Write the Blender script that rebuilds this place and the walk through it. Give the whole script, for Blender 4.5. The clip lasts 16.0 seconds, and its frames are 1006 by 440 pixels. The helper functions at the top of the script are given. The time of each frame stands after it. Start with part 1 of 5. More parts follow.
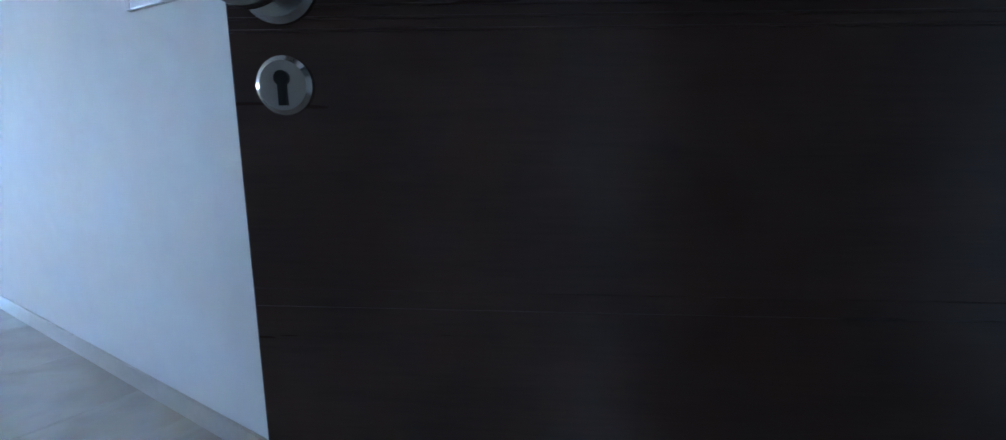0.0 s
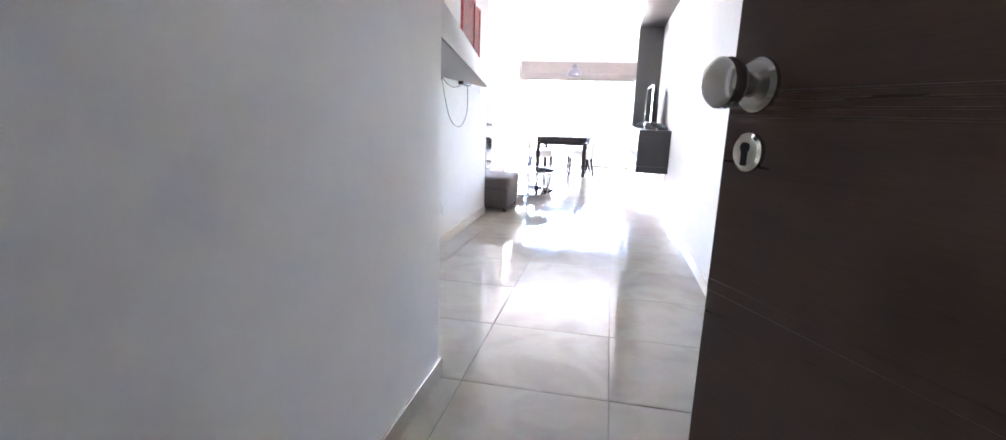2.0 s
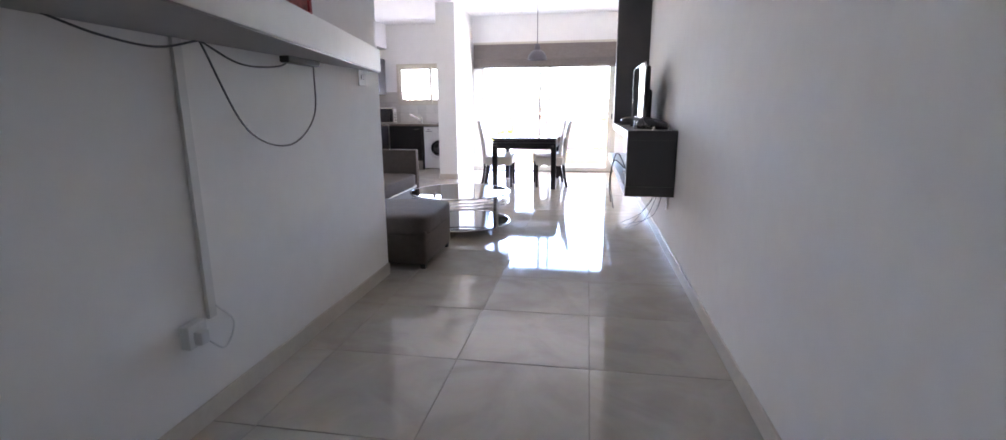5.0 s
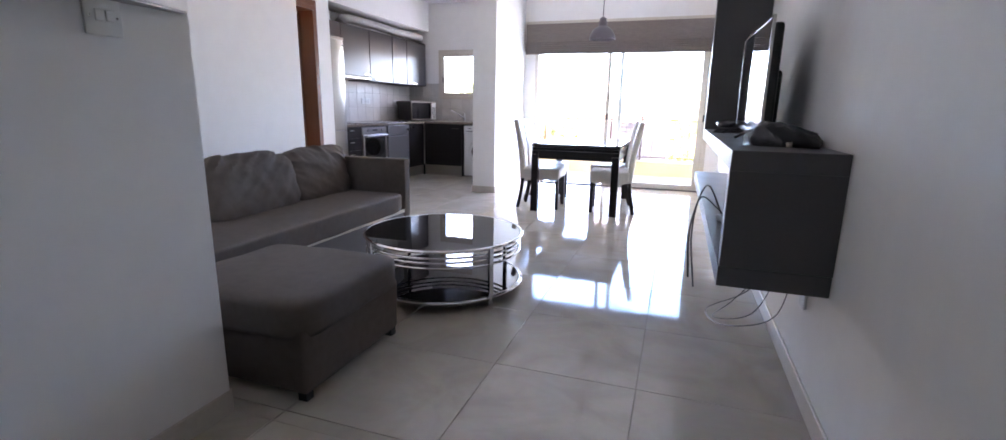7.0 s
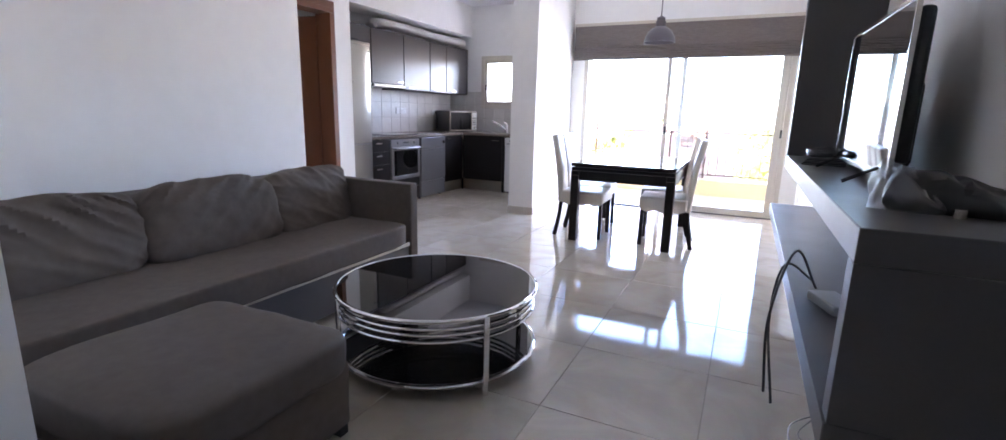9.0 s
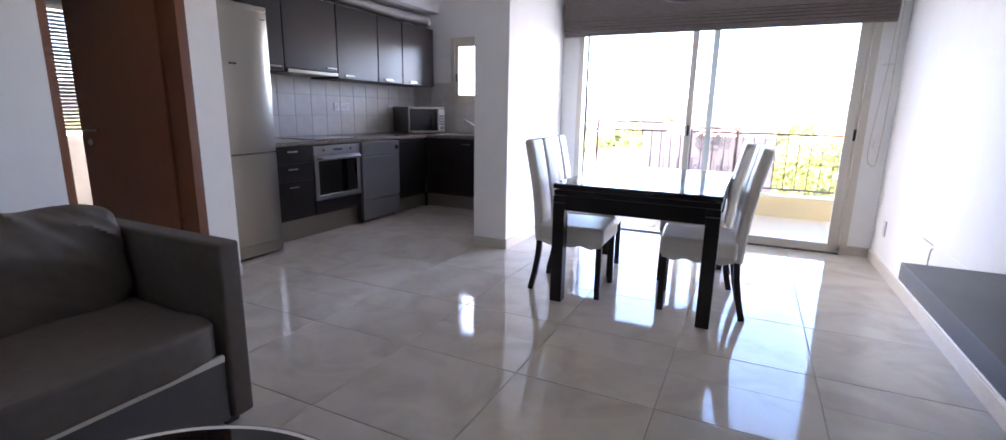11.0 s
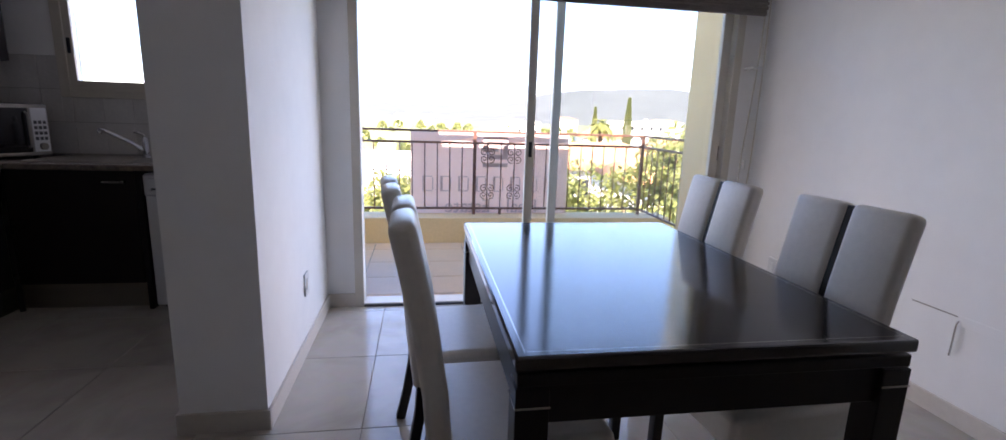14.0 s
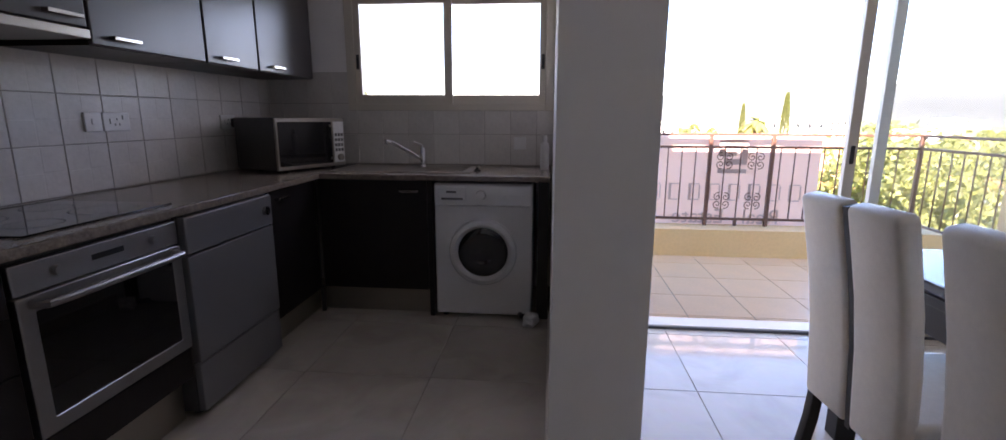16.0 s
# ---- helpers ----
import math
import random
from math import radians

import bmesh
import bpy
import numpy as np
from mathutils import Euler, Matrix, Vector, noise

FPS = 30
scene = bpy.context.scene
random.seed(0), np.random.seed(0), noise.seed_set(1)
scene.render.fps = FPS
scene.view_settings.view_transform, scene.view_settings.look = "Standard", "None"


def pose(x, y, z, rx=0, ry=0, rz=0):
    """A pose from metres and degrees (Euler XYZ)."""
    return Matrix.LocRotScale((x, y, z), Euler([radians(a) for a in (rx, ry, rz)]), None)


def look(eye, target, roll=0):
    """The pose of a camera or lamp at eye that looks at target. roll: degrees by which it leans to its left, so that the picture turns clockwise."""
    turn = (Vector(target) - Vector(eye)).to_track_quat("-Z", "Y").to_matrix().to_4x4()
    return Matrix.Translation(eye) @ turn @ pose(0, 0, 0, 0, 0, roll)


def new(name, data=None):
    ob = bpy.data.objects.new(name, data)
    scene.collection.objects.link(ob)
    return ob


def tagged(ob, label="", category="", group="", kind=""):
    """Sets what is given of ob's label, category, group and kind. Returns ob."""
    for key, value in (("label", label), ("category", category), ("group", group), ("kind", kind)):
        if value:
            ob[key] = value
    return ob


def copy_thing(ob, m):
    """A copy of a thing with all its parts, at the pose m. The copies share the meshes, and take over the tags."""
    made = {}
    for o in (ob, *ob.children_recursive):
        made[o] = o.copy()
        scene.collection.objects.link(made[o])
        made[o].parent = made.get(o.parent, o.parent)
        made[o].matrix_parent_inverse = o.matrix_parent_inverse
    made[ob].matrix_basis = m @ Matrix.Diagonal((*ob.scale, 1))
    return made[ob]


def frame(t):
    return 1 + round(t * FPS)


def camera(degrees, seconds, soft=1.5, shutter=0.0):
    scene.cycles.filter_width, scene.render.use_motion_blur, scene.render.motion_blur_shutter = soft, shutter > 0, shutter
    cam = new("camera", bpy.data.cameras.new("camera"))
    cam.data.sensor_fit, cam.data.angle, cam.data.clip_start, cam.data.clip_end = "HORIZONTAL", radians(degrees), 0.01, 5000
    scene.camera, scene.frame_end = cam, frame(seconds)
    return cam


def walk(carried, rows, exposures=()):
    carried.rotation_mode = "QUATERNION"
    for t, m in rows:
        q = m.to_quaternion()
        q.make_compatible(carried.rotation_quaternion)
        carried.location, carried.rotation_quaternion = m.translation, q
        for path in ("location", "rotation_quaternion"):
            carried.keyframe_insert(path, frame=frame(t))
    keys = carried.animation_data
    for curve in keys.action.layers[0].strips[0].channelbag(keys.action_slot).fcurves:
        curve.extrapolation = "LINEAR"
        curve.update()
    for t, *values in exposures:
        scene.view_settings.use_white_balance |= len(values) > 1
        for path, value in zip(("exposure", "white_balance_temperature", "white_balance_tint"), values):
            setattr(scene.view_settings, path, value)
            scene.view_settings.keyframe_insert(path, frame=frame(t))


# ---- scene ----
cam = camera(90.0, 16.0)
PATH = [
    (0, (-0.823, 0.912, 1.073), (0.842, 1.952, 0.691), 0),
    (0.5, (-0.92, 0.835, 1.067), (0.71, 1.92, 0.703), 0),
    (0.8, (-0.945, 0.785, 1.08), (0.48, 2.14, 0.716), 0),
    (1, (-0.94, 0.74, 1.09), (0.284, 2.279, 0.726), 0),
    (1.1, (-0.87, 0.69, 1.1), (0.048, 2.429, 0.732), 0),
    (1.2, (-0.77, 0.63, 1.11), (-0.206, 2.513, 0.736), 0.2),
    (1.3, (-0.66, 0.56, 1.125), (-0.47, 2.512, 0.74), 0.5),
    (1.4, (-0.54, 0.50, 1.135), (-0.743, 2.449, 0.742), 0.8),
    (1.5, (-0.45, 0.47, 1.142), (-1.023, 2.344, 0.743), 1.2),
    (2, (-0.718, 0.604, 1.141), (-1.108, 2.528, 0.729), 2.0),
    (2.5, (-0.776, 0.809, 1.118), (-1.076, 2.743, 0.707), 1.5),
    (3, (-0.75, 1.064, 1.151), (-1.034, 2.999, 0.731), 1.2),
    (3.5, (-0.748, 1.437, 1.187), (-1.031, 3.372, 0.767), 0.7),
    (4, (-0.747, 1.841, 1.191), (-1.021, 3.777, 0.771), 0.7),
    (6.3, (-0.573, 4.33, 1.142), (-1.06, 6.219, 0.7), 0),
    (6.5, (-0.57, 4.514, 1.14), (-1.092, 6.394, 0.701), 0.6),
    (7, (-0.565, 4.948, 1.15), (-1.193, 6.796, 0.714), 1.0),
    (7.5, (-0.597, 5.198, 1.219), (-1.33, 7.007, 0.784), 1.3),
    (8, (-0.586, 5.356, 1.247), (-1.375, 7.143, 0.82), 1.5),
    (8.5, (-0.56, 5.498, 1.236), (-1.377, 7.275, 0.816), 1.5),
    (10.8, (-0.988, 7.309, 1.195), (-1.879, 9.049, 0.774), 1.0),
    (11, (-1.025, 7.501, 1.195), (-1.88, 9.259, 0.773), 1.0),
    (11.5, (-1.111, 7.978, 1.196), (-1.755, 9.825, 0.776), 1.4),
    (12, (-1.223, 8.441, 1.221), (-1.743, 10.325, 0.797), 1.4),
    (12.5, (-1.408, 8.843, 1.259), (-1.758, 10.767, 0.841), 1.6),
    (13, (-1.621, 9.162, 1.306), (-1.713, 11.116, 0.89), 1.8),
    (13.5, (-1.934, 9.328, 1.313), (-1.756, 11.278, 0.904), 1.9),
    (14, (-2.29, 9.478, 1.251), (-1.972, 11.411, 0.848), 1.9),
    (14.5, (-2.592, 9.623, 1.227), (-2.237, 11.55, 0.829), 1.7),
    (15, (-2.923, 9.684, 1.241), (-2.542, 11.608, 0.846), 1.4),
    (15.5, (-3.157, 9.73, 1.249), (-2.908, 11.675, 0.851), 1.0),
    (16, (-3.229, 9.787, 1.245), (-3.413, 11.737, 0.842), 0.2),
]
walk(cam, [(t, look(eye, target, roll)) for t, eye, target, roll in PATH],
     [(0, 6.7, 5100, 10), (0.5, 6.7, 5900, 16), (1, 7.0, 6300, 19), (1.5, 8.1, 7000, 25), (2, 7.5, 7000, 25), (2.5, 6.95, 7050, 26), (3, 6.85, 7150, 27),
      (3.5, 6.45, 7200, 28), (4.2, 6.0, 7200, 28), (6.5, 5.2, 6900, 27), (8.5, 5.15, 6850, 27), (10.8, 4.5, 6750, 27), (11.5, 3.95, 6750, 27), (12, 3.55, 6750, 27),
      (12.5, 3.15, 6800, 27), (13.5, 2.75, 6900, 28), (14.5, 2.95, 7150, 29), (15, 3.1, 7350, 30), (16, 3.2, 7350, 30)])

# ---- light ----
world = bpy.data.worlds.new("sky")
scene.world = world
world.use_nodes = True
wn = world.node_tree.nodes
sky = wn.new("ShaderNodeTexSky")
sky.sky_type = "NISHITA"
sky.sun_disc = False
sky.sun_elevation = radians(48)
sky.dust_density = 0.0
sky.ozone_density = 8.0
sky.sun_rotation = radians(205)
world.node_tree.links.new(sky.outputs[0], wn["Background"].inputs[0])
wn["Background"].inputs[1].default_value = 0.12
sun_data = bpy.data.lights.new("sun", "SUN")
sun_data.energy = 5.0
sun_data.angle = radians(0.6)
sun_data.color = (1.0, 0.95, 0.87)
sun = new("sun", sun_data)
sun.matrix_world = look((0, 0, 0), (math.sin(radians(25)) * math.cos(radians(48)), math.cos(radians(25)) * math.cos(radians(48)), -math.sin(radians(48))))


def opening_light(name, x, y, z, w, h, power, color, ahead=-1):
    """An area lamp shining in through an opening, for sky light or added fill."""
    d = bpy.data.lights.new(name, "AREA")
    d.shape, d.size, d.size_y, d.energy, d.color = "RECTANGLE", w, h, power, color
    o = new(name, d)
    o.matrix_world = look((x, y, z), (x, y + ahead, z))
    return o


opening_light("sky_light_balcony", -1.45, 12.93, 1.07, 2.4, 2.05, 3.0, (0.46, 0.68, 1.0))
# fill lamp added low in the opening, for bounce off balcony floor and town
opening_light("balcony_bounce_fill", -1.65, 12.93, 0.36, 2.0, 0.62, 3.8, (0.95, 0.93, 0.88))
opening_light("sky_light_kitchen", -3.97, 13.6, 1.7, 1.35, 0.7, 1.55, (0.74, 0.82, 1.0))

# weak fill lamp added in the dim lobby, where no lamp is known
opening_light("entrance_fill_light", -0.53, -1.0, 1.1, 0.9, 2.0, 0.012, (0.66, 0.85, 1.0), 1)

# ---- materials ----
def mat(name, color, rough=0.5, metal=0.0, var=0.08, scale=3.0, fine=40.0, bump=0.0, bump_scale=120.0, spec=0.5, rand=0.0, coat=0.0, rvar=0.03, island=0.0, stretch=(1, 1, 1)):
    m = bpy.data.materials.new(name)
    m.use_nodes = True
    nt = m.node_tree
    b = nt.nodes["Principled BSDF"]
    L = nt.links.new
    tc = nt.nodes.new("ShaderNodeTexCoord")
    mp = nt.nodes.new("ShaderNodeMapping")
    mp.inputs["Scale"].default_value = stretch
    L(tc.outputs["Object"], mp.inputs["Vector"])

    def noise_tex(s, det):
        n = nt.nodes.new("ShaderNodeTexNoise")
        n.inputs["Scale"].default_value = s
        n.inputs["Detail"].default_value = det
        L(mp.outputs[0], n.inputs["Vector"])
        return n
    n1, n2 = noise_tex(scale, 4), noise_tex(fine, 6)
    add = nt.nodes.new("ShaderNodeMath")
    add.operation = "ADD"
    L(n1.outputs["Fac"], add.inputs[0])
    L(n2.outputs["Fac"], add.inputs[1])
    last = add
    if rand or island:
        if rand:
            src = nt.nodes.new("ShaderNodeObjectInfo").outputs["Random"]
        else:
            src = nt.nodes.new("ShaderNodeNewGeometry").outputs["Random Per Island"]
        ma = nt.nodes.new("ShaderNodeMath")
        ma.operation = "MULTIPLY_ADD"
        L(src, ma.inputs[0])
        ma.inputs[1].default_value = (rand or island) * 2
        L(add.outputs[0], ma.inputs[2])
        sub = nt.nodes.new("ShaderNodeMath")
        sub.operation = "SUBTRACT"
        L(ma.outputs[0], sub.inputs[0])
        sub.inputs[1].default_value = (rand or island)
        last = sub
    mr = nt.nodes.new("ShaderNodeMapRange")
    mr.inputs["From Min"].default_value = 0.6
    mr.inputs["From Max"].default_value = 1.4
    mr.inputs["To Min"].default_value = 1 - var
    mr.inputs["To Max"].default_value = 1 + var
    L(last.outputs[0], mr.inputs["Value"])
    vm = nt.nodes.new("ShaderNodeVectorMath")
    vm.operation = "SCALE"
    vm.inputs[0].default_value = color[:3]
    L(mr.outputs[0], vm.inputs["Scale"])
    L(vm.outputs[0], b.inputs["Base Color"])
    rr = nt.nodes.new("ShaderNodeMapRange")
    rr.inputs["From Min"].default_value = 0.3
    rr.inputs["From Max"].default_value = 0.7
    rr.inputs["To Min"].default_value = max(0.0, rough - rvar)
    rr.inputs["To Max"].default_value = min(1.0, rough + rvar)
    L(n1.outputs["Fac"], rr.inputs["Value"])
    L(rr.outputs[0], b.inputs["Roughness"])
    b.inputs["Metallic"].default_value = metal
    b.inputs["Specular IOR Level"].default_value = spec
    b.inputs["Coat Weight"].default_value = coat
    if bump:
        n3 = noise_tex(bump_scale, 3)
        bp = nt.nodes.new("ShaderNodeBump")
        bp.inputs["Strength"].default_value = bump
        bp.inputs["Distance"].default_value = 0.004
        L(n3.outputs["Fac"], bp.inputs["Height"])
        L(bp.outputs[0], b.inputs["Normal"])
    return m


def glass_mat(name, color, rough=0.0):
    m = bpy.data.materials.new(name)
    m.use_nodes = True
    nt = m.node_tree
    nt.nodes.remove(nt.nodes["Principled BSDF"])
    t = nt.nodes.new("ShaderNodeBsdfTransparent")
    t.inputs[0].default_value = (*color, 1)
    g = nt.nodes.new("ShaderNodeBsdfGlossy")
    g.inputs["Roughness"].default_value = rough
    fr = nt.nodes.new("ShaderNodeFresnel")
    fr.inputs["IOR"].default_value = 1.45
    mx = nt.nodes.new("ShaderNodeMixShader")
    nt.links.new(fr.outputs[0], mx.inputs[0])
    nt.links.new(t.outputs[0], mx.inputs[1])
    nt.links.new(g.outputs[0], mx.inputs[2])
    nt.links.new(mx.outputs[0], nt.nodes["Material Output"].inputs["Surface"])
    return m


def tile_mat(name, base, vein, rough):
    """Polished cream porcelain with soft veins that differ from tile to tile."""
    m = bpy.data.materials.new(name)
    m.use_nodes = True
    nt = m.node_tree
    b = nt.nodes["Principled BSDF"]
    L = nt.links.new
    geo = nt.nodes.new("ShaderNodeNewGeometry")
    oi = nt.nodes.new("ShaderNodeObjectInfo")
    off = nt.nodes.new("ShaderNodeVectorMath")
    off.operation = "SCALE"
    off.inputs[0].default_value = (17.0, 31.0, 9.0)
    L(oi.outputs["Random"], off.inputs["Scale"])
    add = nt.nodes.new("ShaderNodeVectorMath")
    add.operation = "ADD"
    L(geo.outputs["Position"], add.inputs[0])
    L(off.outputs[0], add.inputs[1])

    def nz(s, d, dist):
        n = nt.nodes.new("ShaderNodeTexNoise")
        n.inputs["Scale"].default_value = s
        n.inputs["Detail"].default_value = d
        n.inputs["Distortion"].default_value = dist
        L(add.outputs[0], n.inputs["Vector"])
        return n
    a, c = nz(2.2, 5, 1.6), nz(16, 5, 0.3)
    ramp = nt.nodes.new("ShaderNodeValToRGB")
    e = ramp.color_ramp.elements
    e[0].position, e[0].color = 0.34, (*vein, 1)
    e[1].position, e[1].color = 0.58, (*base, 1)
    L(a.outputs["Fac"], ramp.inputs[0])
    mx = nt.nodes.new("ShaderNodeMixRGB")
    mx.blend_type = "MULTIPLY"
    mx.inputs[0].default_value = 0.14
    L(ramp.outputs[0], mx.inputs[1])
    L(c.outputs["Color"], mx.inputs[2])
    L(mx.outputs[0], b.inputs["Base Color"])
    rr = nt.nodes.new("ShaderNodeMapRange")
    rr.inputs["From Min"].default_value = 0.35
    rr.inputs["From Max"].default_value = 0.7
    rr.inputs["To Min"].default_value = rough
    rr.inputs["To Max"].default_value = rough + 0.05
    L(c.outputs["Fac"], rr.inputs["Value"])
    L(rr.outputs[0], b.inputs["Roughness"])
    b.inputs["Specular IOR Level"].default_value = 0.45
    wave = nz(1.3, 1, 0.0)
    bp = nt.nodes.new("ShaderNodeBump")
    bp.inputs["Strength"].default_value = 0.05
    bp.inputs["Distance"].default_value = 0.01
    L(wave.outputs["Fac"], bp.inputs["Height"])
    L(bp.outputs[0], b.inputs["Normal"])
    return m


M_WALL = mat("wall_paint", (0.87, 0.86, 0.835), 0.75, var=0.03, scale=1.2, fine=9, bump=0.12, bump_scale=260, spec=0.15)
M_CEIL = mat("ceiling_paint", (0.88, 0.88, 0.87), 0.7, var=0.02, bump=0.06, bump_scale=200, spec=0.2)
M_TILE = tile_mat("porcelain_tile", (0.54, 0.49, 0.42), (0.46, 0.41, 0.345), 0.035)
M_BTILE = mat("balcony_tile", (0.78, 0.51, 0.28), 0.4, var=0.08, scale=5, fine=60, rand=0.15)
M_GROUT = mat("grout", (0.3, 0.27, 0.23), 0.8, var=0.1)
M_BASE = mat("skirting_tile", (0.6, 0.55, 0.48), 0.42, var=0.07, scale=6, rand=0.15)
M_GREY = mat("dark_grey_laminate", (0.09, 0.086, 0.086), 0.4, var=0.06, scale=4, fine=90, bump=0.03, bump_scale=400, spec=0.4)
M_FABRIC = mat("grey_brown_fabric", (0.115, 0.094, 0.08), 0.85, var=0.16, scale=3.5, fine=25, bump=0.2, bump_scale=420, spec=0.25)
M_CHROME = mat("chrome", (0.75, 0.75, 0.76), 0.09, 1.0, var=0.03)
M_STEEL = mat("brushed_steel", (0.36, 0.335, 0.29), 0.31, 1.0, var=0.03, scale=1, fine=60, bump=0.005, bump_scale=200, stretch=(1, 1, 6), rvar=0.02)
M_SILVER = mat("silver_grey_lacquer", (0.2, 0.2, 0.205), 0.33, 0.35, var=0.04, scale=1, fine=60, bump=0.01, bump_scale=200, stretch=(1, 1, 6))
M_SATIN = mat("satin_steel", (0.33, 0.325, 0.32), 0.42, 1.0, var=0.03, scale=1, fine=60, bump=0.015, bump_scale=200, stretch=(1, 6, 1))
M_BLACKGLASS = mat("black_glass", (0.004, 0.004, 0.005), 0.025, var=0.1, spec=0.6, rvar=0.01)
M_BLACK = mat("black_plastic", (0.012, 0.012, 0.013), 0.4, var=0.15)
M_WENGE = mat("wenge_wood", (0.016, 0.011, 0.0105), 0.11, var=0.25, scale=3, fine=60, bump=0.015, bump_scale=90, stretch=(6, 1, 1), rvar=0.03, spec=0.8)
M_LEGS = mat("dark_stained_wood", (0.01, 0.0075, 0.0075), 0.35, var=0.25, fine=60, spec=0.28)
M_LEATHER = mat("off_white_leatherette", (0.72, 0.67, 0.6), 0.36, var=0.06, scale=6, fine=50, bump=0.12, bump_scale=180, spec=0.4)
M_CABDOOR = mat("dark_brown_grey_laminate", (0.012, 0.0095, 0.0095), 0.38, var=0.08, scale=5, fine=80, bump=0.04, bump_scale=300, spec=0.34)
# lighter copy of the cabinet laminate: the upper doors' reflected light in its colour
M_WALLDOOR = mat("cabinet_laminate_lit", (0.036, 0.03, 0.028), 0.32, var=0.08, scale=5, fine=80, bump=0.04, bump_scale=300, spec=0.5)
M_WALLTILE = mat("wall_tile", (0.6, 0.575, 0.535), 0.37, var=0.1, scale=9, fine=50, bump=0.25, bump_scale=30, rand=0.25)
M_ALU = mat("cream_aluminium", (0.6, 0.55, 0.46), 0.35, var=0.04, spec=0.5)
M_BLIND = mat("woven_blind", (0.18, 0.152, 0.137), 0.9, var=0.25, scale=60, fine=220, bump=0.5, bump_scale=350, stretch=(0.25, 1, 1.5))
M_DOORWOOD = mat("red_brown_veneer", (0.15, 0.048, 0.018), 0.37, var=0.12, scale=4, fine=40, bump=0.04, bump_scale=90, stretch=(5, 5, 0.6))
M_ENTRY = mat("dark_door_veneer", (0.075, 0.0405, 0.0275), 0.3, var=0.25, scale=3, fine=40, bump=0.12, bump_scale=70, stretch=(0.5, 0.5, 9))
M_NICKEL = mat("satin_nickel", (0.5, 0.48, 0.45), 0.19, 1.0, var=0.08)
M_WHITEPL = mat("white_plastic", (0.72, 0.72, 0.7), 0.35, var=0.03)
M_WHITEAPP = mat("white_enamel", (0.74, 0.74, 0.73), 0.19, var=0.03)
M_WORKTOP = mat("speckled_worktop", (0.2, 0.165, 0.135), 0.2, var=0.45, scale=30, fine=140, rvar=0.03)
M_PLASTER = mat("cream_exterior_plaster", (0.78, 0.57, 0.3), 0.85, var=0.08, scale=2, fine=40, bump=0.4, bump_scale=120)
M_RAIL = mat("brown_painted_metal", (0.13, 0.062, 0.046), 0.45, var=0.15)
M_BANNER = mat("banner_vinyl", (0.74, 0.53, 0.46), 0.5, var=0.04)
M_BANNERINK = mat("banner_ink", (0.47, 0.36, 0.33), 0.6, var=0.05)
M_SHADE = mat("lilac_grey_metal_shade", (0.1, 0.09, 0.105), 0.4, var=0.06)
M_RED = mat("red_print", (0.42, 0.03, 0.03), 0.4, var=0.3, scale=12)
M_LEAF = mat("foliage", (0.16, 0.175, 0.05), 0.6, var=0.55, scale=1.5, fine=8, island=0.5)
M_LEAFD = mat("dark_foliage", (0.05, 0.075, 0.02), 0.6, var=0.4, scale=1.5, fine=8, island=0.5)
M_BARK = mat("bark", (0.12, 0.09, 0.06), 0.9, var=0.3, bump=0.5, bump_scale=30)
M_GROUND = mat("dry_ground", (0.17, 0.18, 0.065), 0.95, var=0.5, scale=0.03, fine=0.4)
M_ROAD = mat("asphalt", (0.06, 0.06, 0.06), 0.9, var=0.15)
M_HOUSE = mat("render_white", (0.74, 0.70, 0.64), 0.85, var=0.1, scale=0.4, rand=0.25)
M_ROOF = mat("terracotta_roof", (0.52, 0.25, 0.12), 0.85, var=0.25, scale=0.6, fine=5, rand=0.3)
M_HILL = mat("far_hill", (0.07, 0.08, 0.075), 0.95, var=0.3, scale=0.004, fine=0.03)


def see_through(m, share, color):
    """Lets light through a thin leaf or cloth."""
    nt = m.node_tree
    t = nt.nodes.new("ShaderNodeBsdfTranslucent")
    t.inputs[0].default_value = (*color, 1)
    mx = nt.nodes.new("ShaderNodeMixShader")
    mx.inputs[0].default_value = share
    nt.links.new(nt.nodes["Principled BSDF"].outputs[0], mx.inputs[1])
    nt.links.new(t.outputs[0], mx.inputs[2])
    nt.links.new(mx.outputs[0], nt.nodes["Material Output"].inputs["Surface"])


see_through(M_LEAF, 0.45, (0.42, 0.43, 0.17))
see_through(M_BANNER, 0.35, (0.78, 0.55, 0.48))
see_through(M_BLIND, 0.1, (0.3, 0.25, 0.22))
M_GLASS = glass_mat("window_glass", (0.96, 0.97, 0.96))
M_DARKWIN = mat("dark_window", (0.03, 0.035, 0.04), 0.1, var=0.2)
M_FILM = mat("creased_plastic_film", (0.5, 0.5, 0.5), 0.27, spec=0.4)
M_FILM.node_tree.nodes["Principled BSDF"].inputs["Alpha"].default_value = 0.35
M_CLEAR = glass_mat("clear_plastic", (0.75, 0.76, 0.78), 0.15)


# ---- mesh helpers ----
def box(bm, x0, x1, y0, y1, z0, z1):
    v = [bm.verts.new((x, y, z)) for z in (z0, z1) for y in (y0, y1) for x in (x0, x1)]
    for f in ((0, 2, 3, 1), (4, 5, 7, 6), (0, 1, 5, 4), (2, 6, 7, 3), (0, 4, 6, 2), (1, 3, 7, 5)):
        bm.faces.new([v[i] for i in f])
    return bm


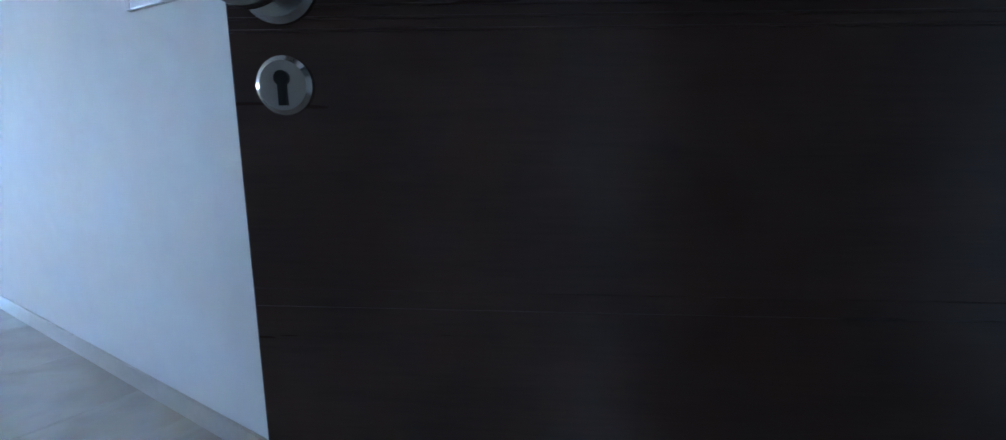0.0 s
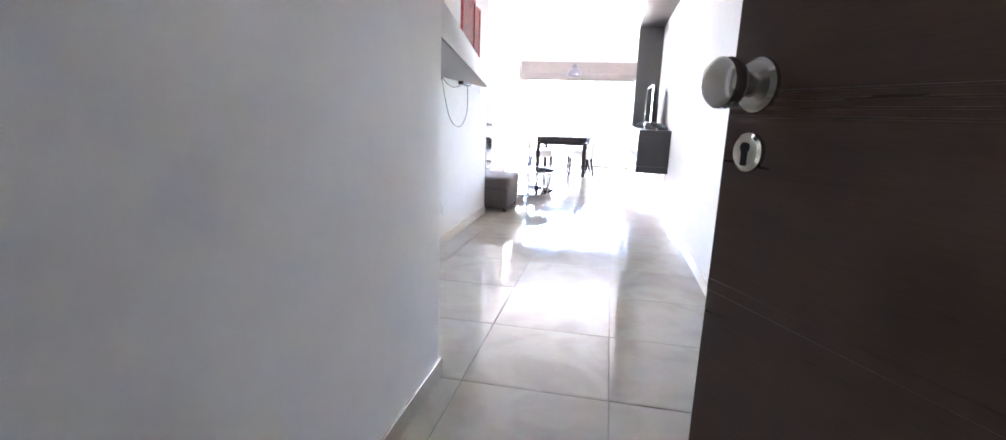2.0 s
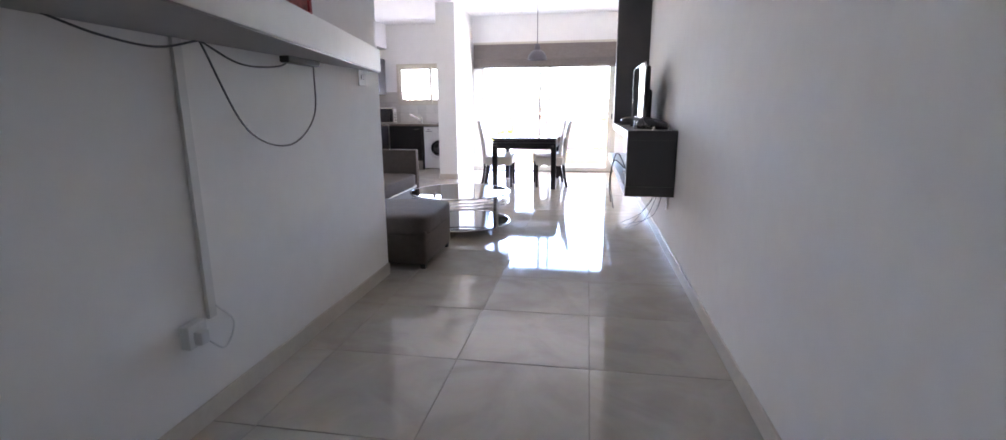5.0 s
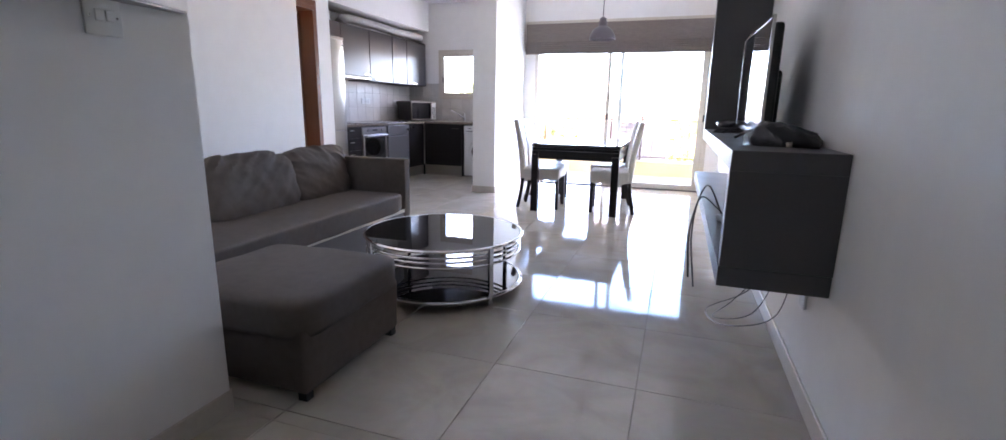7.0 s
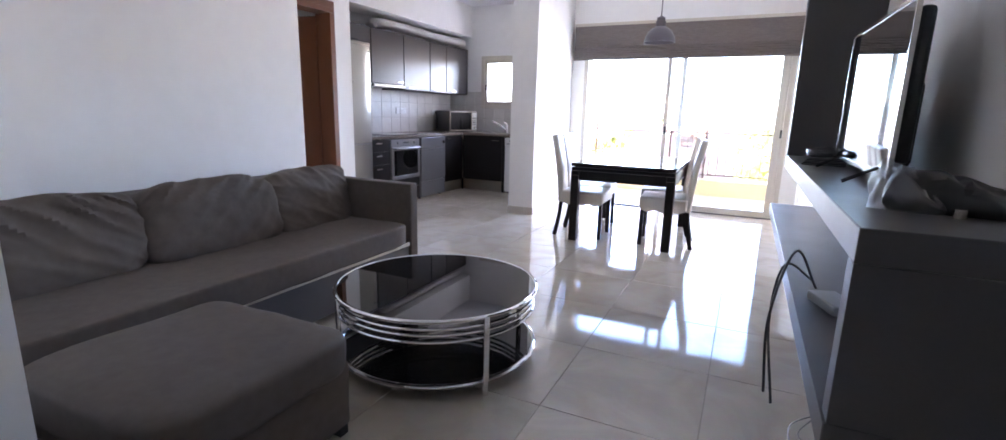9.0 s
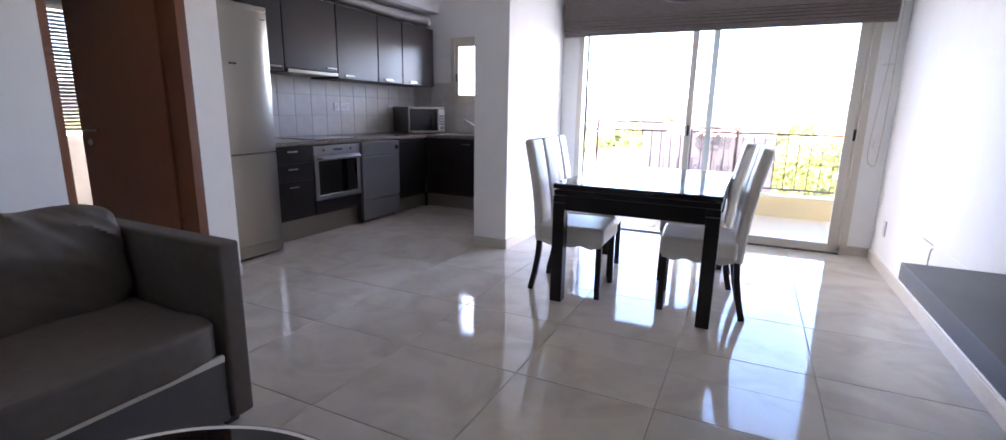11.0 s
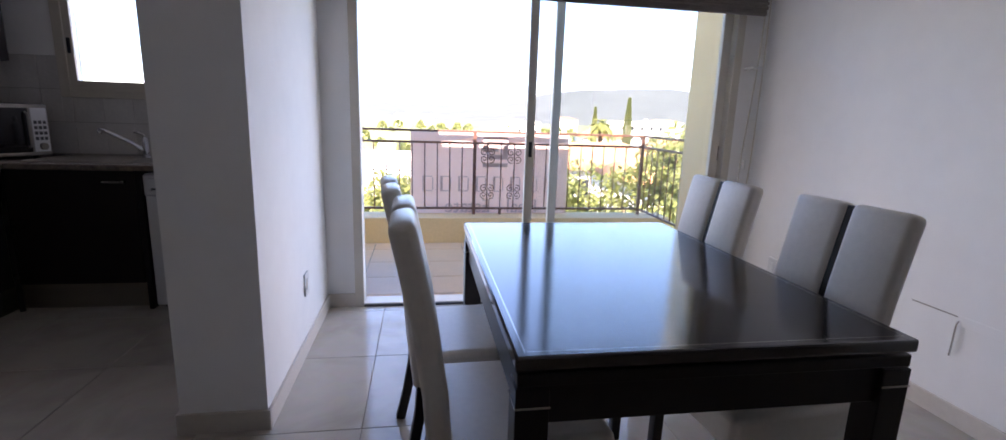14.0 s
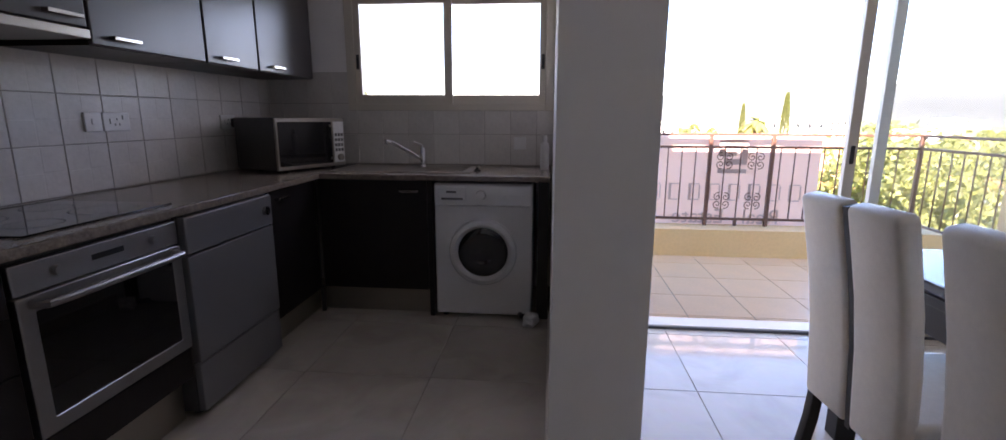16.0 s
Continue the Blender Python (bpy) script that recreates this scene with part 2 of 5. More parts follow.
def B(x0, x1, y0, y1, z0, z1, bev=0.0, seg=2):
    bm = box(bmesh.new(), min(x0, x1), max(x0, x1), min(y0, y1), max(y0, y1), min(z0, z1), max(z0, z1))
    if bev:
        bmesh.ops.bevel(bm, geom=bm.edges[:], offset=bev, segments=seg, affect="EDGES", profile=0.5)
    return bm


def surround(x0, x1, y0, y1, z0, z1, rim):
    """One upright frame with a hole, facing along x."""
    bm = bmesh.new()
    rings = []
    for x, d in ((x0, 0), (x1, 0), (x1, rim), (x0, rim)):
        rings.append([bm.verts.new((x, y, z)) for y, z in ((y0 + d, z0 + d), (y1 - d, z0 + d), (y1 - d, z1 - d), (y0 + d, z1 - d))])
    for a in range(4):
        for k in range(4):
            r0, r1 = rings[a], rings[(a + 1) % 4]
            bm.faces.new((r0[k], r0[(k + 1) % 4], r1[(k + 1) % 4], r1[k]))
    bmesh.ops.recalc_face_normals(bm, faces=bm.faces[:])
    bmesh.ops.bevel(bm, geom=bm.edges[:], offset=0.003, segments=1, affect="EDGES")
    return bm


def join(*bms):
    out = bms[0]
    for b in bms[1:]:
        me = bpy.data.meshes.new("tmp")
        b.to_mesh(me)
        out.from_mesh(me)
        bpy.data.meshes.remove(me)
        b.free()
    return out


def cone(bm, p0, p1, r0, r1=None, seg=16):
    """A closed round bar from p0 to p1."""
    r1 = r0 if r1 is None else r1
    p0, p1 = Vector(p0), Vector(p1)
    m = Matrix.Translation((p0 + p1) / 2) @ (p1 - p0).to_track_quat("Z", "Y").to_matrix().to_4x4()
    bmesh.ops.create_cone(bm, cap_ends=True, segments=seg, radius1=r0, radius2=r1, depth=(p1 - p0).length, matrix=m)
    return bm


def C(p0, p1, r0, r1=None, seg=16):
    return cone(bmesh.new(), p0, p1, r0, r1, seg)


def tube(pts, r, seg=8, closed=False):
    bm = bmesh.new()
    pts = [Vector(p) for p in pts]
    rings, n = [], len(pts)
    side = None
    for i, p in enumerate(pts):
        a, b = pts[i - 1] if (i or closed) else p, pts[(i + 1) % n] if (i < n - 1 or closed) else p
        d = (b - a).normalized()
        if side is None:
            side = d.orthogonal().normalized()
        side = (side - d * side.dot(d)).normalized()
        up = d.cross(side)
        rings.append([bm.verts.new(p + r * (math.cos(k * math.tau / seg) * side + math.sin(k * math.tau / seg) * up)) for k in range(seg)])
    for i in range(n if closed else n - 1):
        a, b = rings[i], rings[(i + 1) % n]
        for k in range(seg):
            bm.faces.new((a[k], a[(k + 1) % seg], b[(k + 1) % seg], b[k]))
    if not closed:
        bm.faces.new(rings[0][::-1])
        bm.faces.new(rings[-1])
    bmesh.ops.recalc_face_normals(bm, faces=bm.faces[:])
    return bm


def curve_pts(ctrl, n=24):
    """Points of a smooth line through the given ones."""
    c = [Vector(p) for p in ctrl]
    c = [2 * c[0] - c[1]] + c + [2 * c[-1] - c[-2]]
    out = []
    for i in range(1, len(c) - 2):
        for k in range(n):
            t = k / n
            out.append(0.5 * (2 * c[i] + (c[i + 1] - c[i - 1]) * t + (2 * c[i - 1] - 5 * c[i] + 4 * c[i + 1] - c[i + 2]) * t * t + (3 * c[i] - c[i - 1] - 3 * c[i + 1] + c[i + 2]) * t ** 3))
    return out + [c[-2]]


def lathe(profile, seg=40, centre=(0, 0, 0)):
    """A turned shape about z from (radius, height) pairs."""
    bm = bmesh.new()
    rings = []
    for r, z in profile:
        if r < 1e-6:
            rings.append([bm.verts.new((centre[0], centre[1], centre[2] + z))])
        else:
            rings.append([bm.verts.new((centre[0] + r * math.cos(k * math.tau / seg), centre[1] + r * math.sin(k * math.tau / seg), centre[2] + z)) for k in range(seg)])
    for a, b in zip(rings, rings[1:]):
        for k in range(seg):
            q = [a[k % len(a)], a[(k + 1) % len(a)], b[(k + 1) % len(b)], b[k % len(b)]]
            q = [v for i, v in enumerate(q) if v not in q[:i]]
            if len(q) > 2:
                bm.faces.new(q)
    bmesh.ops.recalc_face_normals(bm, faces=bm.faces[:])
    return bm


def cushion(cx, cy, cz, sx, sy, sz, power=4.0, cuts=9, wrinkle=0.012, seed=0, freq=5.0):
    """A soft padded block with rounded corners and creases."""
    bm = bmesh.new()
    bmesh.ops.create_cube(bm, size=2)
    bmesh.ops.subdivide_edges(bm, edges=bm.edges[:], cuts=cuts, use_grid_fill=True)
    for v in bm.verts:
        p = v.co
        n = (abs(p.x) ** power + abs(p.y) ** power + abs(p.z) ** power) ** (1 / power)
        p = p / n
        q = Vector((p.x * sx / 2, p.y * sy / 2, p.z * sz / 2))
        w = noise.noise(q * freq + Vector((seed * 7.1, seed * 3.3, 0))) + 0.5 * noise.noise(q * freq * 2.3 + Vector((0, seed * 5.0, 2)))
        v.co = q + p.normalized() * w * wrinkle + Vector((cx, cy, cz))
    return bm


def ribbon(line, thick, y0, y1, bev=0.012):
    """A slab of even thickness that follows a line of (x, z) points, from y0 to y1."""
    bm = bmesh.new()
    a, b = [], []
    for i, (x, z) in enumerate(line):
        x0, z0 = line[max(i - 1, 0)]
        x1, z1 = line[min(i + 1, len(line) - 1)]
        d = Vector((x1 - x0, z1 - z0)).normalized()
        n = Vector((-d.y, d.x)) * thick / 2
        a.append((x + n.x, z + n.y))
        b.append((x - n.x, z - n.y))
    loop = a + b[::-1]
    v0 = [bm.verts.new((x, y0, z)) for x, z in loop]
    v1 = [bm.verts.new((x, y1, z)) for x, z in loop]
    k = len(loop)
    n = len(a)
    for i in range(n - 1):
        bm.faces.new((v0[i], v0[i + 1], v0[k - 2 - i], v0[k - 1 - i]))
        bm.faces.new((v1[k - 1 - i], v1[k - 2 - i], v1[i + 1], v1[i]))
    for i in range(k):
        bm.faces.new((v0[i], v1[i], v1[(i + 1) % k], v0[(i + 1) % k]))
    bmesh.ops.recalc_face_normals(bm, faces=bm.faces[:])
    if bev:
        sharp = [e for e in bm.edges if len(e.link_faces) == 2 and e.calc_face_angle() > 0.6]
        bmesh.ops.bevel(bm, geom=sharp, offset=bev, segments=3, affect="EDGES", profile=0.5)
    return bm


def mesh_of(name, bm, material):
    me = bpy.data.meshes.new(name)
    bm.to_mesh(me)
    bm.free()
    me.materials.append(material)
    me.shade_smooth()
    me.set_sharp_from_angle(angle=radians(32))
    for p in me.polygons:
        if max(abs(c) for c in p.normal) > 0.99999:
            p.use_smooth = False
    return me


def part(name, bm, material, parent, label=""):
    ob = new(name, mesh_of(name, bm, material))
    ob.parent = parent
    return tagged(ob, label) if label else ob


def thing(name, label, category, at=(0, 0, 0), rz=0.0, group=""):
    ob = new(name)
    ob.empty_display_size = 0.1
    ob.matrix_basis = pose(*at, 0, 0, rz)
    return tagged(ob, label, category, group)


def solid(name, bm, material, label, category, kind="", group=""):
    """A thing of one mesh."""
    return tagged(new(name, mesh_of(name, bm, material)), label, category, group, kind)


def setting(name, bm, material, label, category):
    return solid(name, bm, material, label, category, "structure")


# ---- plan ----
CEIL = 2.9
XR = 0.0           # right-hand wall
XN = -1.38          # entrance wall
XC = -2.095        # recessed corridor wall
XL = -4.25         # living room wall
XK = -5.3          # kitchen wall
Y0 = 0.48          # entrance door plane
Y1 = 2.55          # end of the entrance wall
Y2 = 6.25         # end of the corridor wall
Y3 = 9.81          # kitchen starts
YW = 12.72         # window wall, inner face
YK = 13.4          # kitchen back wall
PX0, PX1, PY = -3.215, -2.893, 11.4   # wall stub beside the kitchen
DOOR_X0, DOOR_X1, DOOR_Z = -2.72, -0.175, 2.12

setting("wall_east", B(XR, 0.2, -2.0, 13.0, -0.1, CEIL + 0.1), M_WALL, "long plain off-white painted corridor and living room wall", "wall")
w = join(B(XN - 0.9, XN, Y0 - 0.02, Y1, -0.1, CEIL), )
setting("wall_entrance", w, M_WALL, "off-white painted wall beside the entrance door", "wall")
setting("wall_corridor", B(XC - 0.22, XC, Y1, Y2, -0.1, CEIL), M_WALL, "off-white painted recessed corridor wall with a long shelf", "wall")
setting("wall_living_back", B(XL - 0.2, XC - 0.22, Y2 - 0.2, Y2, -0.1, CEIL), M_WALL, "off-white painted wall behind the sofa's end", "wall")
BD0, BD1, BDZ = 8.84, 9.57, 2.14
XS, YS = -3.65, 8.6   # wall behind the sofa, and its end
setting("wall_sofa", B(XL - 0.15, XS, Y2, YS, -0.1, CEIL), M_WALL, "off-white painted wall behind the sofa", "wall")
w = join(B(XL - 0.15, XL, YS, BD0, -0.1, CEIL), B(XL - 0.15, XL, BD1, Y3, -0.1, CEIL), B(XL - 0.15, XL, BD0, BD1, BDZ, CEIL))
setting("wall_living_west", w, M_WALL, "off-white painted wall with a bedroom doorway", "wall")
setting("wall_fridge", B(XK - 0.15, XL - 0.15, Y3 - 0.12, Y3, -0.1, CEIL), M_WALL, "off-white painted wall beside the fridge", "wall")
setting("wall_kitchen_west", B(XK - 0.15, XK, Y3, YK + 0.25, -0.1, CEIL), M_WALL, "painted kitchen wall behind the cabinets", "wall")
KW = (-4.69, -3.218, 1.285, 2.12)
w = join(B(XK, KW[0], YK, YK + 0.25, -0.1, CEIL), B(KW[0], KW[1], YK, YK + 0.25, -0.1, KW[2]), B(KW[0], KW[1], YK, YK + 0.25, KW[3], CEIL), B(KW[1], PX1, YK, YK + 0.25, -0.1, CEIL))
setting("wall_kitchen_north", w, M_WALL, "painted kitchen wall with a sliding window", "wall")
setting("wall_stub", B(PX0, PX1, PY, YK, -0.1, CEIL), M_WALL, "white wall stub between kitchen and dining place", "wall")
w = join(B(PX1, DOOR_X0, YW, YW + 0.25, -0.1, CEIL), B(DOOR_X1, XR, YW, YW + 0.25, -0.1, CEIL), B(DOOR_X0, DOOR_X1, YW, YW + 0.25, DOOR_Z, CEIL))
setting("wall_window", w, M_WALL, "white wall round the balcony door", "wall")
ED0, ED1, EDZ = -1.1, -0.06, 2.2
w = join(B(XN - 0.9, ED0, Y0 - 0.22, Y0 - 0.02, -0.1, CEIL), B(ED1, XR, Y0 - 0.22, Y0 - 0.02, -0.1, CEIL), B(ED0, ED1, Y0 - 0.22, Y0 - 0.02, EDZ, CEIL))
setting("wall_front", w, M_WALL, "painted wall round the entrance door", "wall")
w = join(B(XN - 0.9, XN - 0.7, -2.0, Y0 - 0.22, -0.1, CEIL), B(XN - 0.9, XR, -2.2, -2.0, -0.1, CEIL))
setting("wall_lobby", w, M_WALL, "plain painted walls of the lobby outside", "wall")
setting("ceiling", join(B(XK - 0.15, 0.2, -2.2, YW + 0.25, CEIL, CEIL + 0.15), B(XK - 0.15, PX1, YW + 0.25, YK + 0.25, CEIL, CEIL + 0.15)), M_CEIL, "flat white painted ceiling", "ceiling")
setting("kitchen_bulkhead", B(XK, XK + 0.42, Y3, YK, 2.43, CEIL), M_WALL, "white painted boxed-in bulkhead over the kitchen cabinets", "trim")
# bedroom behind the brown door
w = join(B(-8.2, -8.0, 7.6, 8.9, -0.1, CEIL), B(-8.2, -8.0, 10.75, 10.8, -0.1, CEIL), B(-8.2, -8.0, 8.9, 10.75, -0.1, 0.85), B(-8.2, -8.0, 8.9, 10.75, 2.2, CEIL),
         B(-8.2, XL - 0.15, 7.4, 7.6, -0.1, CEIL), B(-8.2, XK - 0.15, 10.8, 11.0, -0.1, CEIL), B(-8.2, XK - 0.15, 7.4, 11.0, CEIL, CEIL + 0.1))
setting("wall_bedroom", w, M_WALL, "plain bedroom walls beyond the open door", "wall")
setting("floor_bedroom", B(-8.2, XL - 0.15, 7.4, 11.0, -0.1, -0.002), M_BASE, "cream bedroom floor", "floor")
setting("floor", join(B(XK, 0.0, -2.0, YW, -0.12, -0.004), B(XK, PX0, YW, YK, -0.12, -0.004)), M_GROUT, "polished cream porcelain tile floor with thin joints", "floor")
setting("balcony_slab", B(-3.2, 0.35, YW + 0.1, 14.78, -0.25, -0.03), M_GROUT, "tiled balcony floor", "floor")


def skirting(name, x0, x1, y0, y1):
    setting(name, B(x0, x1, y0, y1, -0.003, 0.085, 0.003, 1), M_BASE, "cream tile skirting along the wall", "baseboard")


T = 0.013
skirting("baseboard_east", -T, 0, Y0, YW - T)
skirting("baseboard_entrance", XN, XN + T, Y0, Y1)
skirting("baseboard_entrance_end", XC + T, XN + T, Y1, Y1 + T)
skirting("baseboard_corridor", XC, XC + T, Y1 + T, Y2)
skirting("baseboard_living_back", XS, XC, Y2, Y2 + T)
skirting("baseboard_living_west", XS, XS + T, Y2 + T, YS)
skirting("baseboard_recess", XL, XS + T, YS, YS + T)
skirting("baseboard_column", XL, XL + T, BD1 + 0.02, Y3)
skirting("baseboard_stub_front", PX0 - T, PX1 + T, PY - T, PY)
skirting("baseboard_stub_side", PX1, PX1 + T, PY, YW - T)
skirting("baseboard_stub_kitchen", PX0 - T, PX0, PY, 12.7)
skirting("baseboard_window_west", PX1, DOOR_X0, YW - T, YW)
skirting("baseboard_window_east", DOOR_X1, XR, YW - T, YW)

# ---- openings ----
def sliding_unit(name, label, category, x0, x1, z0, z1, y, rail, deep, panes, handle_z, low):
    """An aluminium sliding window: outer frame, two sashes with glass, pulls."""
    ob = tagged(thing(name, label, category, (0, 0, 0)), kind="structure")
    fr = join(B(x0, x0 + rail, y, y + deep, z0, z1, 0.003), B(x1 - rail, x1, y, y + deep, z0, z1, 0.003), B(x0 + rail, x1 - rail, y, y + deep, z1 - rail, z1, 0.003), B(x0 + rail, x1 - rail, y, y + deep, z0, z0 + low, 0.003))
    part("window_frame", fr, M_ALU, ob)
    for i, (a, b) in enumerate(panes):
        yy = y + 0.012 + i * (deep - 0.03) * 0.5
        s = 0.055
        zz0, zz1 = z0 + low, z1 - rail
        sash = join(B(a, a + s, yy, yy + 0.035, zz0, zz1, 0.003), B(b - s, b, yy, yy + 0.035, zz0, zz1, 0.003), B(a + s, b - s, yy, yy + 0.035, zz1 - s, zz1, 0.003), B(a + s, b - s, yy, yy + 0.035, zz0, zz0 + s * 1.2, 0.003))
        so = part("sash", sash, M_ALU, ob)
        p = part("pane", B(a + s, b - s, yy + 0.014, yy + 0.02, zz0 + s, zz1 - s), M_GLASS, so)
        p.visible_shadow = False
        hx = (a + 0.03) if i == 0 else (b - 0.03)
        part("pull", B(hx - 0.011, hx + 0.011, yy - 0.004, yy + 0.006, handle_z - 0.05, handle_z + 0.05, 0.003), M_BLACK, so, "small black recessed pull")
    return ob


# Balcony door: both leaves slid to the same side, the other half open.
sliding_unit("window_1", "wide cream aluminium sliding balcony door with two glass leaves, half open", "balcony door", DOOR_X0, DOOR_X1, 0.0, DOOR_Z, YW - 0.018, 0.055, 0.13, [(-1.623, -0.265), (-1.445, -0.211)], 1.046, 0.02)
sliding_unit("window_2", "cream aluminium sliding kitchen window above the sink", "window", KW[0], KW[1], KW[2], KW[3], YK - 0.015, 0.06, 0.13, [(KW[0] + 0.05, -3.93), (-4.0, KW[1] - 0.05)], 1.62, 0.045)
setting("door_sill", B(DOOR_X0, DOOR_X1, YW - 0.004, YW + 0.12, -0.05, 0.006, 0.003), M_BASE, "cream threshold of the balcony door", "sill")
setting("door_track", B(DOOR_X0 + 0.056, DOOR_X1 - 0.056, YW - 0.03, YW - 0.006, -0.004, 0.014, 0.002), M_GREY, "dark sliding track along the balcony threshold", "trim")

# Entrance door, standing open into the corridor
HX, HY, ANG = -0.075, 0.505, 28.5
d = tagged(thing("door_1", "dark brown veneered entrance door standing open, satin knob and keyhole rose", "door", (HX, HY, 0.006), 90 + ANG), kind="structure")
DW = 0.98
leaf = B(0, DW, -0.022, 0.022, 0, 2.1, 0.003)
part("door_leaf", leaf, M_ENTRY, d)
for z, h in ((0.895, 0.018), (1.142, 0.003), (1.152, 0.003), (1.162, 0.003), (1.172, 0.003)):
    part("groove_strip", B(0.002, DW - 0.002, 0.0215, 0.0232, z, z + h, 0.0008, 1), M_ENTRY, d)
kx = DW - 0.05
knob = lathe([(0.0, 0.0), (0.034, 0.0), (0.034, 0.006), (0.029, 0.011), (0.016, 0.014), (0.014, 0.026), (0.02, 0.033), (0.028, 0.041), (0.032, 0.052), (0.031, 0.062), (0.024, 0.07), (0.012, 0.074), (0, 0.075)], 36)
bmesh.ops.transform(knob, matrix=Matrix.Translation((kx, 0.022, 1.182)) @ Matrix.Rotation(radians(-90), 4, "X"), verts=knob.verts[:])
part("door_knob", knob, M_NICKEL, d, "round satin nickel knob")
rose = lathe([(0.0, 0.0), (0.025, 0.0), (0.025, 0.006), (0.021, 0.009), (0.009, 0.0095), (0, 0.0095)], 32)
bmesh.ops.transform(rose, matrix=Matrix.Translation((kx, 0.022, 1.098)) @ Matrix.Rotation(radians(-90), 4, "X"), verts=rose.verts[:])
rose = part("keyhole_rose", rose, M_NICKEL, d, "round satin keyhole rose")
kh = join(C((kx, 0.0315, 1.104), (kx, 0.0335, 1.104), 0.0065), B(kx - 0.0035, kx + 0.0035, 0.0315, 0.0335, 1.081, 1.103))
part("keyhole", kh, M_BLACK, rose)
fr = join(B(ED0, ED0 + 0.05, Y0 - 0.24, Y0 + 0.0, 0, EDZ - 0.05, 0.004), B(ED1 - 0.0, ED1 + 0.04, Y0 - 0.24, Y0 + 0.0, 0, EDZ - 0.05, 0.004), B(ED0, ED1 + 0.04, Y0 - 0.24, Y0 + 0.0, EDZ - 0.05, EDZ, 0.004))
setting("door_frame_1", fr, M_ENTRY, "dark brown entrance door frame", "door frame")

# Bedroom door, ajar
fr = join(B(XL - 0.17, XL + 0.02, BD0, BD0 + 0.045, 0, BDZ - 0.045, 0.004), B(XL - 0.17, XL + 0.02, BD1 - 0.045, BD1, 0, BDZ - 0.045, 0.004), B(XL - 0.17, XL + 0.02, BD0, BD1, BDZ - 0.045, BDZ, 0.004),
          B(XL, XL + 0.014, BD1, BD1 + 0.02, 0, BDZ, 0.003), B(XL, XL + 0.014, BD0, BD1 + 0.02, BDZ, BDZ + 0.06, 0.003))
setting("door_frame_2", fr, M_DOORWOOD, "red-brown wooden frame of the bedroom doorway", "door frame")
d = tagged(thing("door_2", "red-brown veneered bedroom door standing half open", "door", (XL - 0.15, BD1 - 0.05, 0.008), 180 + 14), kind="structure")
part("door_leaf", B(0, 0.7, -0.02, 0.02, 0, 2.06, 0.003), M_DOORWOOD, d)
hn = part("door_handle", join(C((0.63, 0.02, 1.02), (0.63, 0.055, 1.02), 0.009), tube([(0.63, 0.055, 1.02), (0.6, 0.058, 1.02), (0.52, 0.056, 1.018)], 0.008)), M_NICKEL, d, "satin lever handle")
part("escutcheon", C((0.63, 0.02, 0.94), (0.63, 0.026, 0.94), 0.022), M_NICKEL, d)
b = thing("bedroom_blind", "pale slatted blind over the bedroom window", "blind", (-7.96, 9.82, 0.9))
M_SLAT = mat("pale_bamboo", (0.6, 0.5, 0.36), 0.7, var=0.2, fine=30)
for i in range(32):
    part("slat", B(-0.01, 0.006, -0.95, 0.95, i * 0.04, i * 0.04 + 0.034), M_SLAT, b)

# Blind over the balcony door
b = thing("roman_blind", "raised grey-brown woven roman blind over the balcony door", "blind", (0, YW - 0.07, 0))
part("headrail", B(-2.86, -0.1, -0.02, 0.06, 2.37, 2.41, 0.004), M_ALU, b, "slim cream headrail")
for i in range(4):
    z0 = 1.945 + i * 0.012
    part("fold", B(-2.85, -0.1, -0.04 + i * 0.022, -0.026 + i * 0.022, z0, 2.37, 0.005), M_BLIND, b)
for i in range(5):
    part("pleat", C((-2.85, -0.043, 1.985 + i * 0.028), (-0.1, -0.043, 1.985 + i * 0.028), 0.011, seg=10), M_BLIND, b)
part("bottom_bar", B(-2.85, -0.1, -0.046, -0.02, 1.938, 1.962, 0.006), M_BLIND, b)
b = thing("blind_chain", "looped white bead chain hanging beside the balcony door", "blind chain", (-0.1, YW - 0.1, 0.75))
part("chain", tube(curve_pts([(0.0, 0, 1.62), (-0.01, 0, 0.9), (-0.05, 0, 0.2), (-0.02, 0, 0.06), (0.02, 0, 0.14), (0.03, 0, 0.8), (0.02, 0, 1.62)], 10), 0.0045, 6), M_ALU, b)
part("chain_weight", C((-0.02, 0, 0.2), (-0.02, 0, 0.26), 0.008), M_WHITEPL, b)
part("fixing", B(-0.045, 0.03, -0.005, 0.095, 0.86, 0.875, 0.002), M_WHITEPL, b)

# ---- corridor ----
s = thing("wall_shelf", "long pale wedge-shaped shelf box on the corridor wall", "shelf", (0, 0, 0))
bm = bmesh.new()
lo = [bm.verts.new(p) for p in ((XC, Y1, 1.43), (XN + 0.0, Y1, 1.43), (XC + 0.03, Y2 - 0.02, 1.43), (XC, Y2 - 0.02, 1.43))]
hi = [bm.verts.new((v.co.x, v.co.y, 1.57)) for v in lo]
bm.faces.new(lo[::-1]); bm.faces.new(hi)
for i in range(4):
    bm.faces.new((lo[i], lo[(i + 1) % 4], hi[(i + 1) % 4], hi[i]))
bmesh.ops.recalc_face_normals(bm, faces=bm.faces[:])
bmesh.ops.bevel(bm, geom=bm.edges[:], offset=0.003, segments=1, affect="EDGES")
part("board", bm, M_WALL, s)
# thin added sheet: the shade below the shelf put into its grey
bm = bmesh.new()
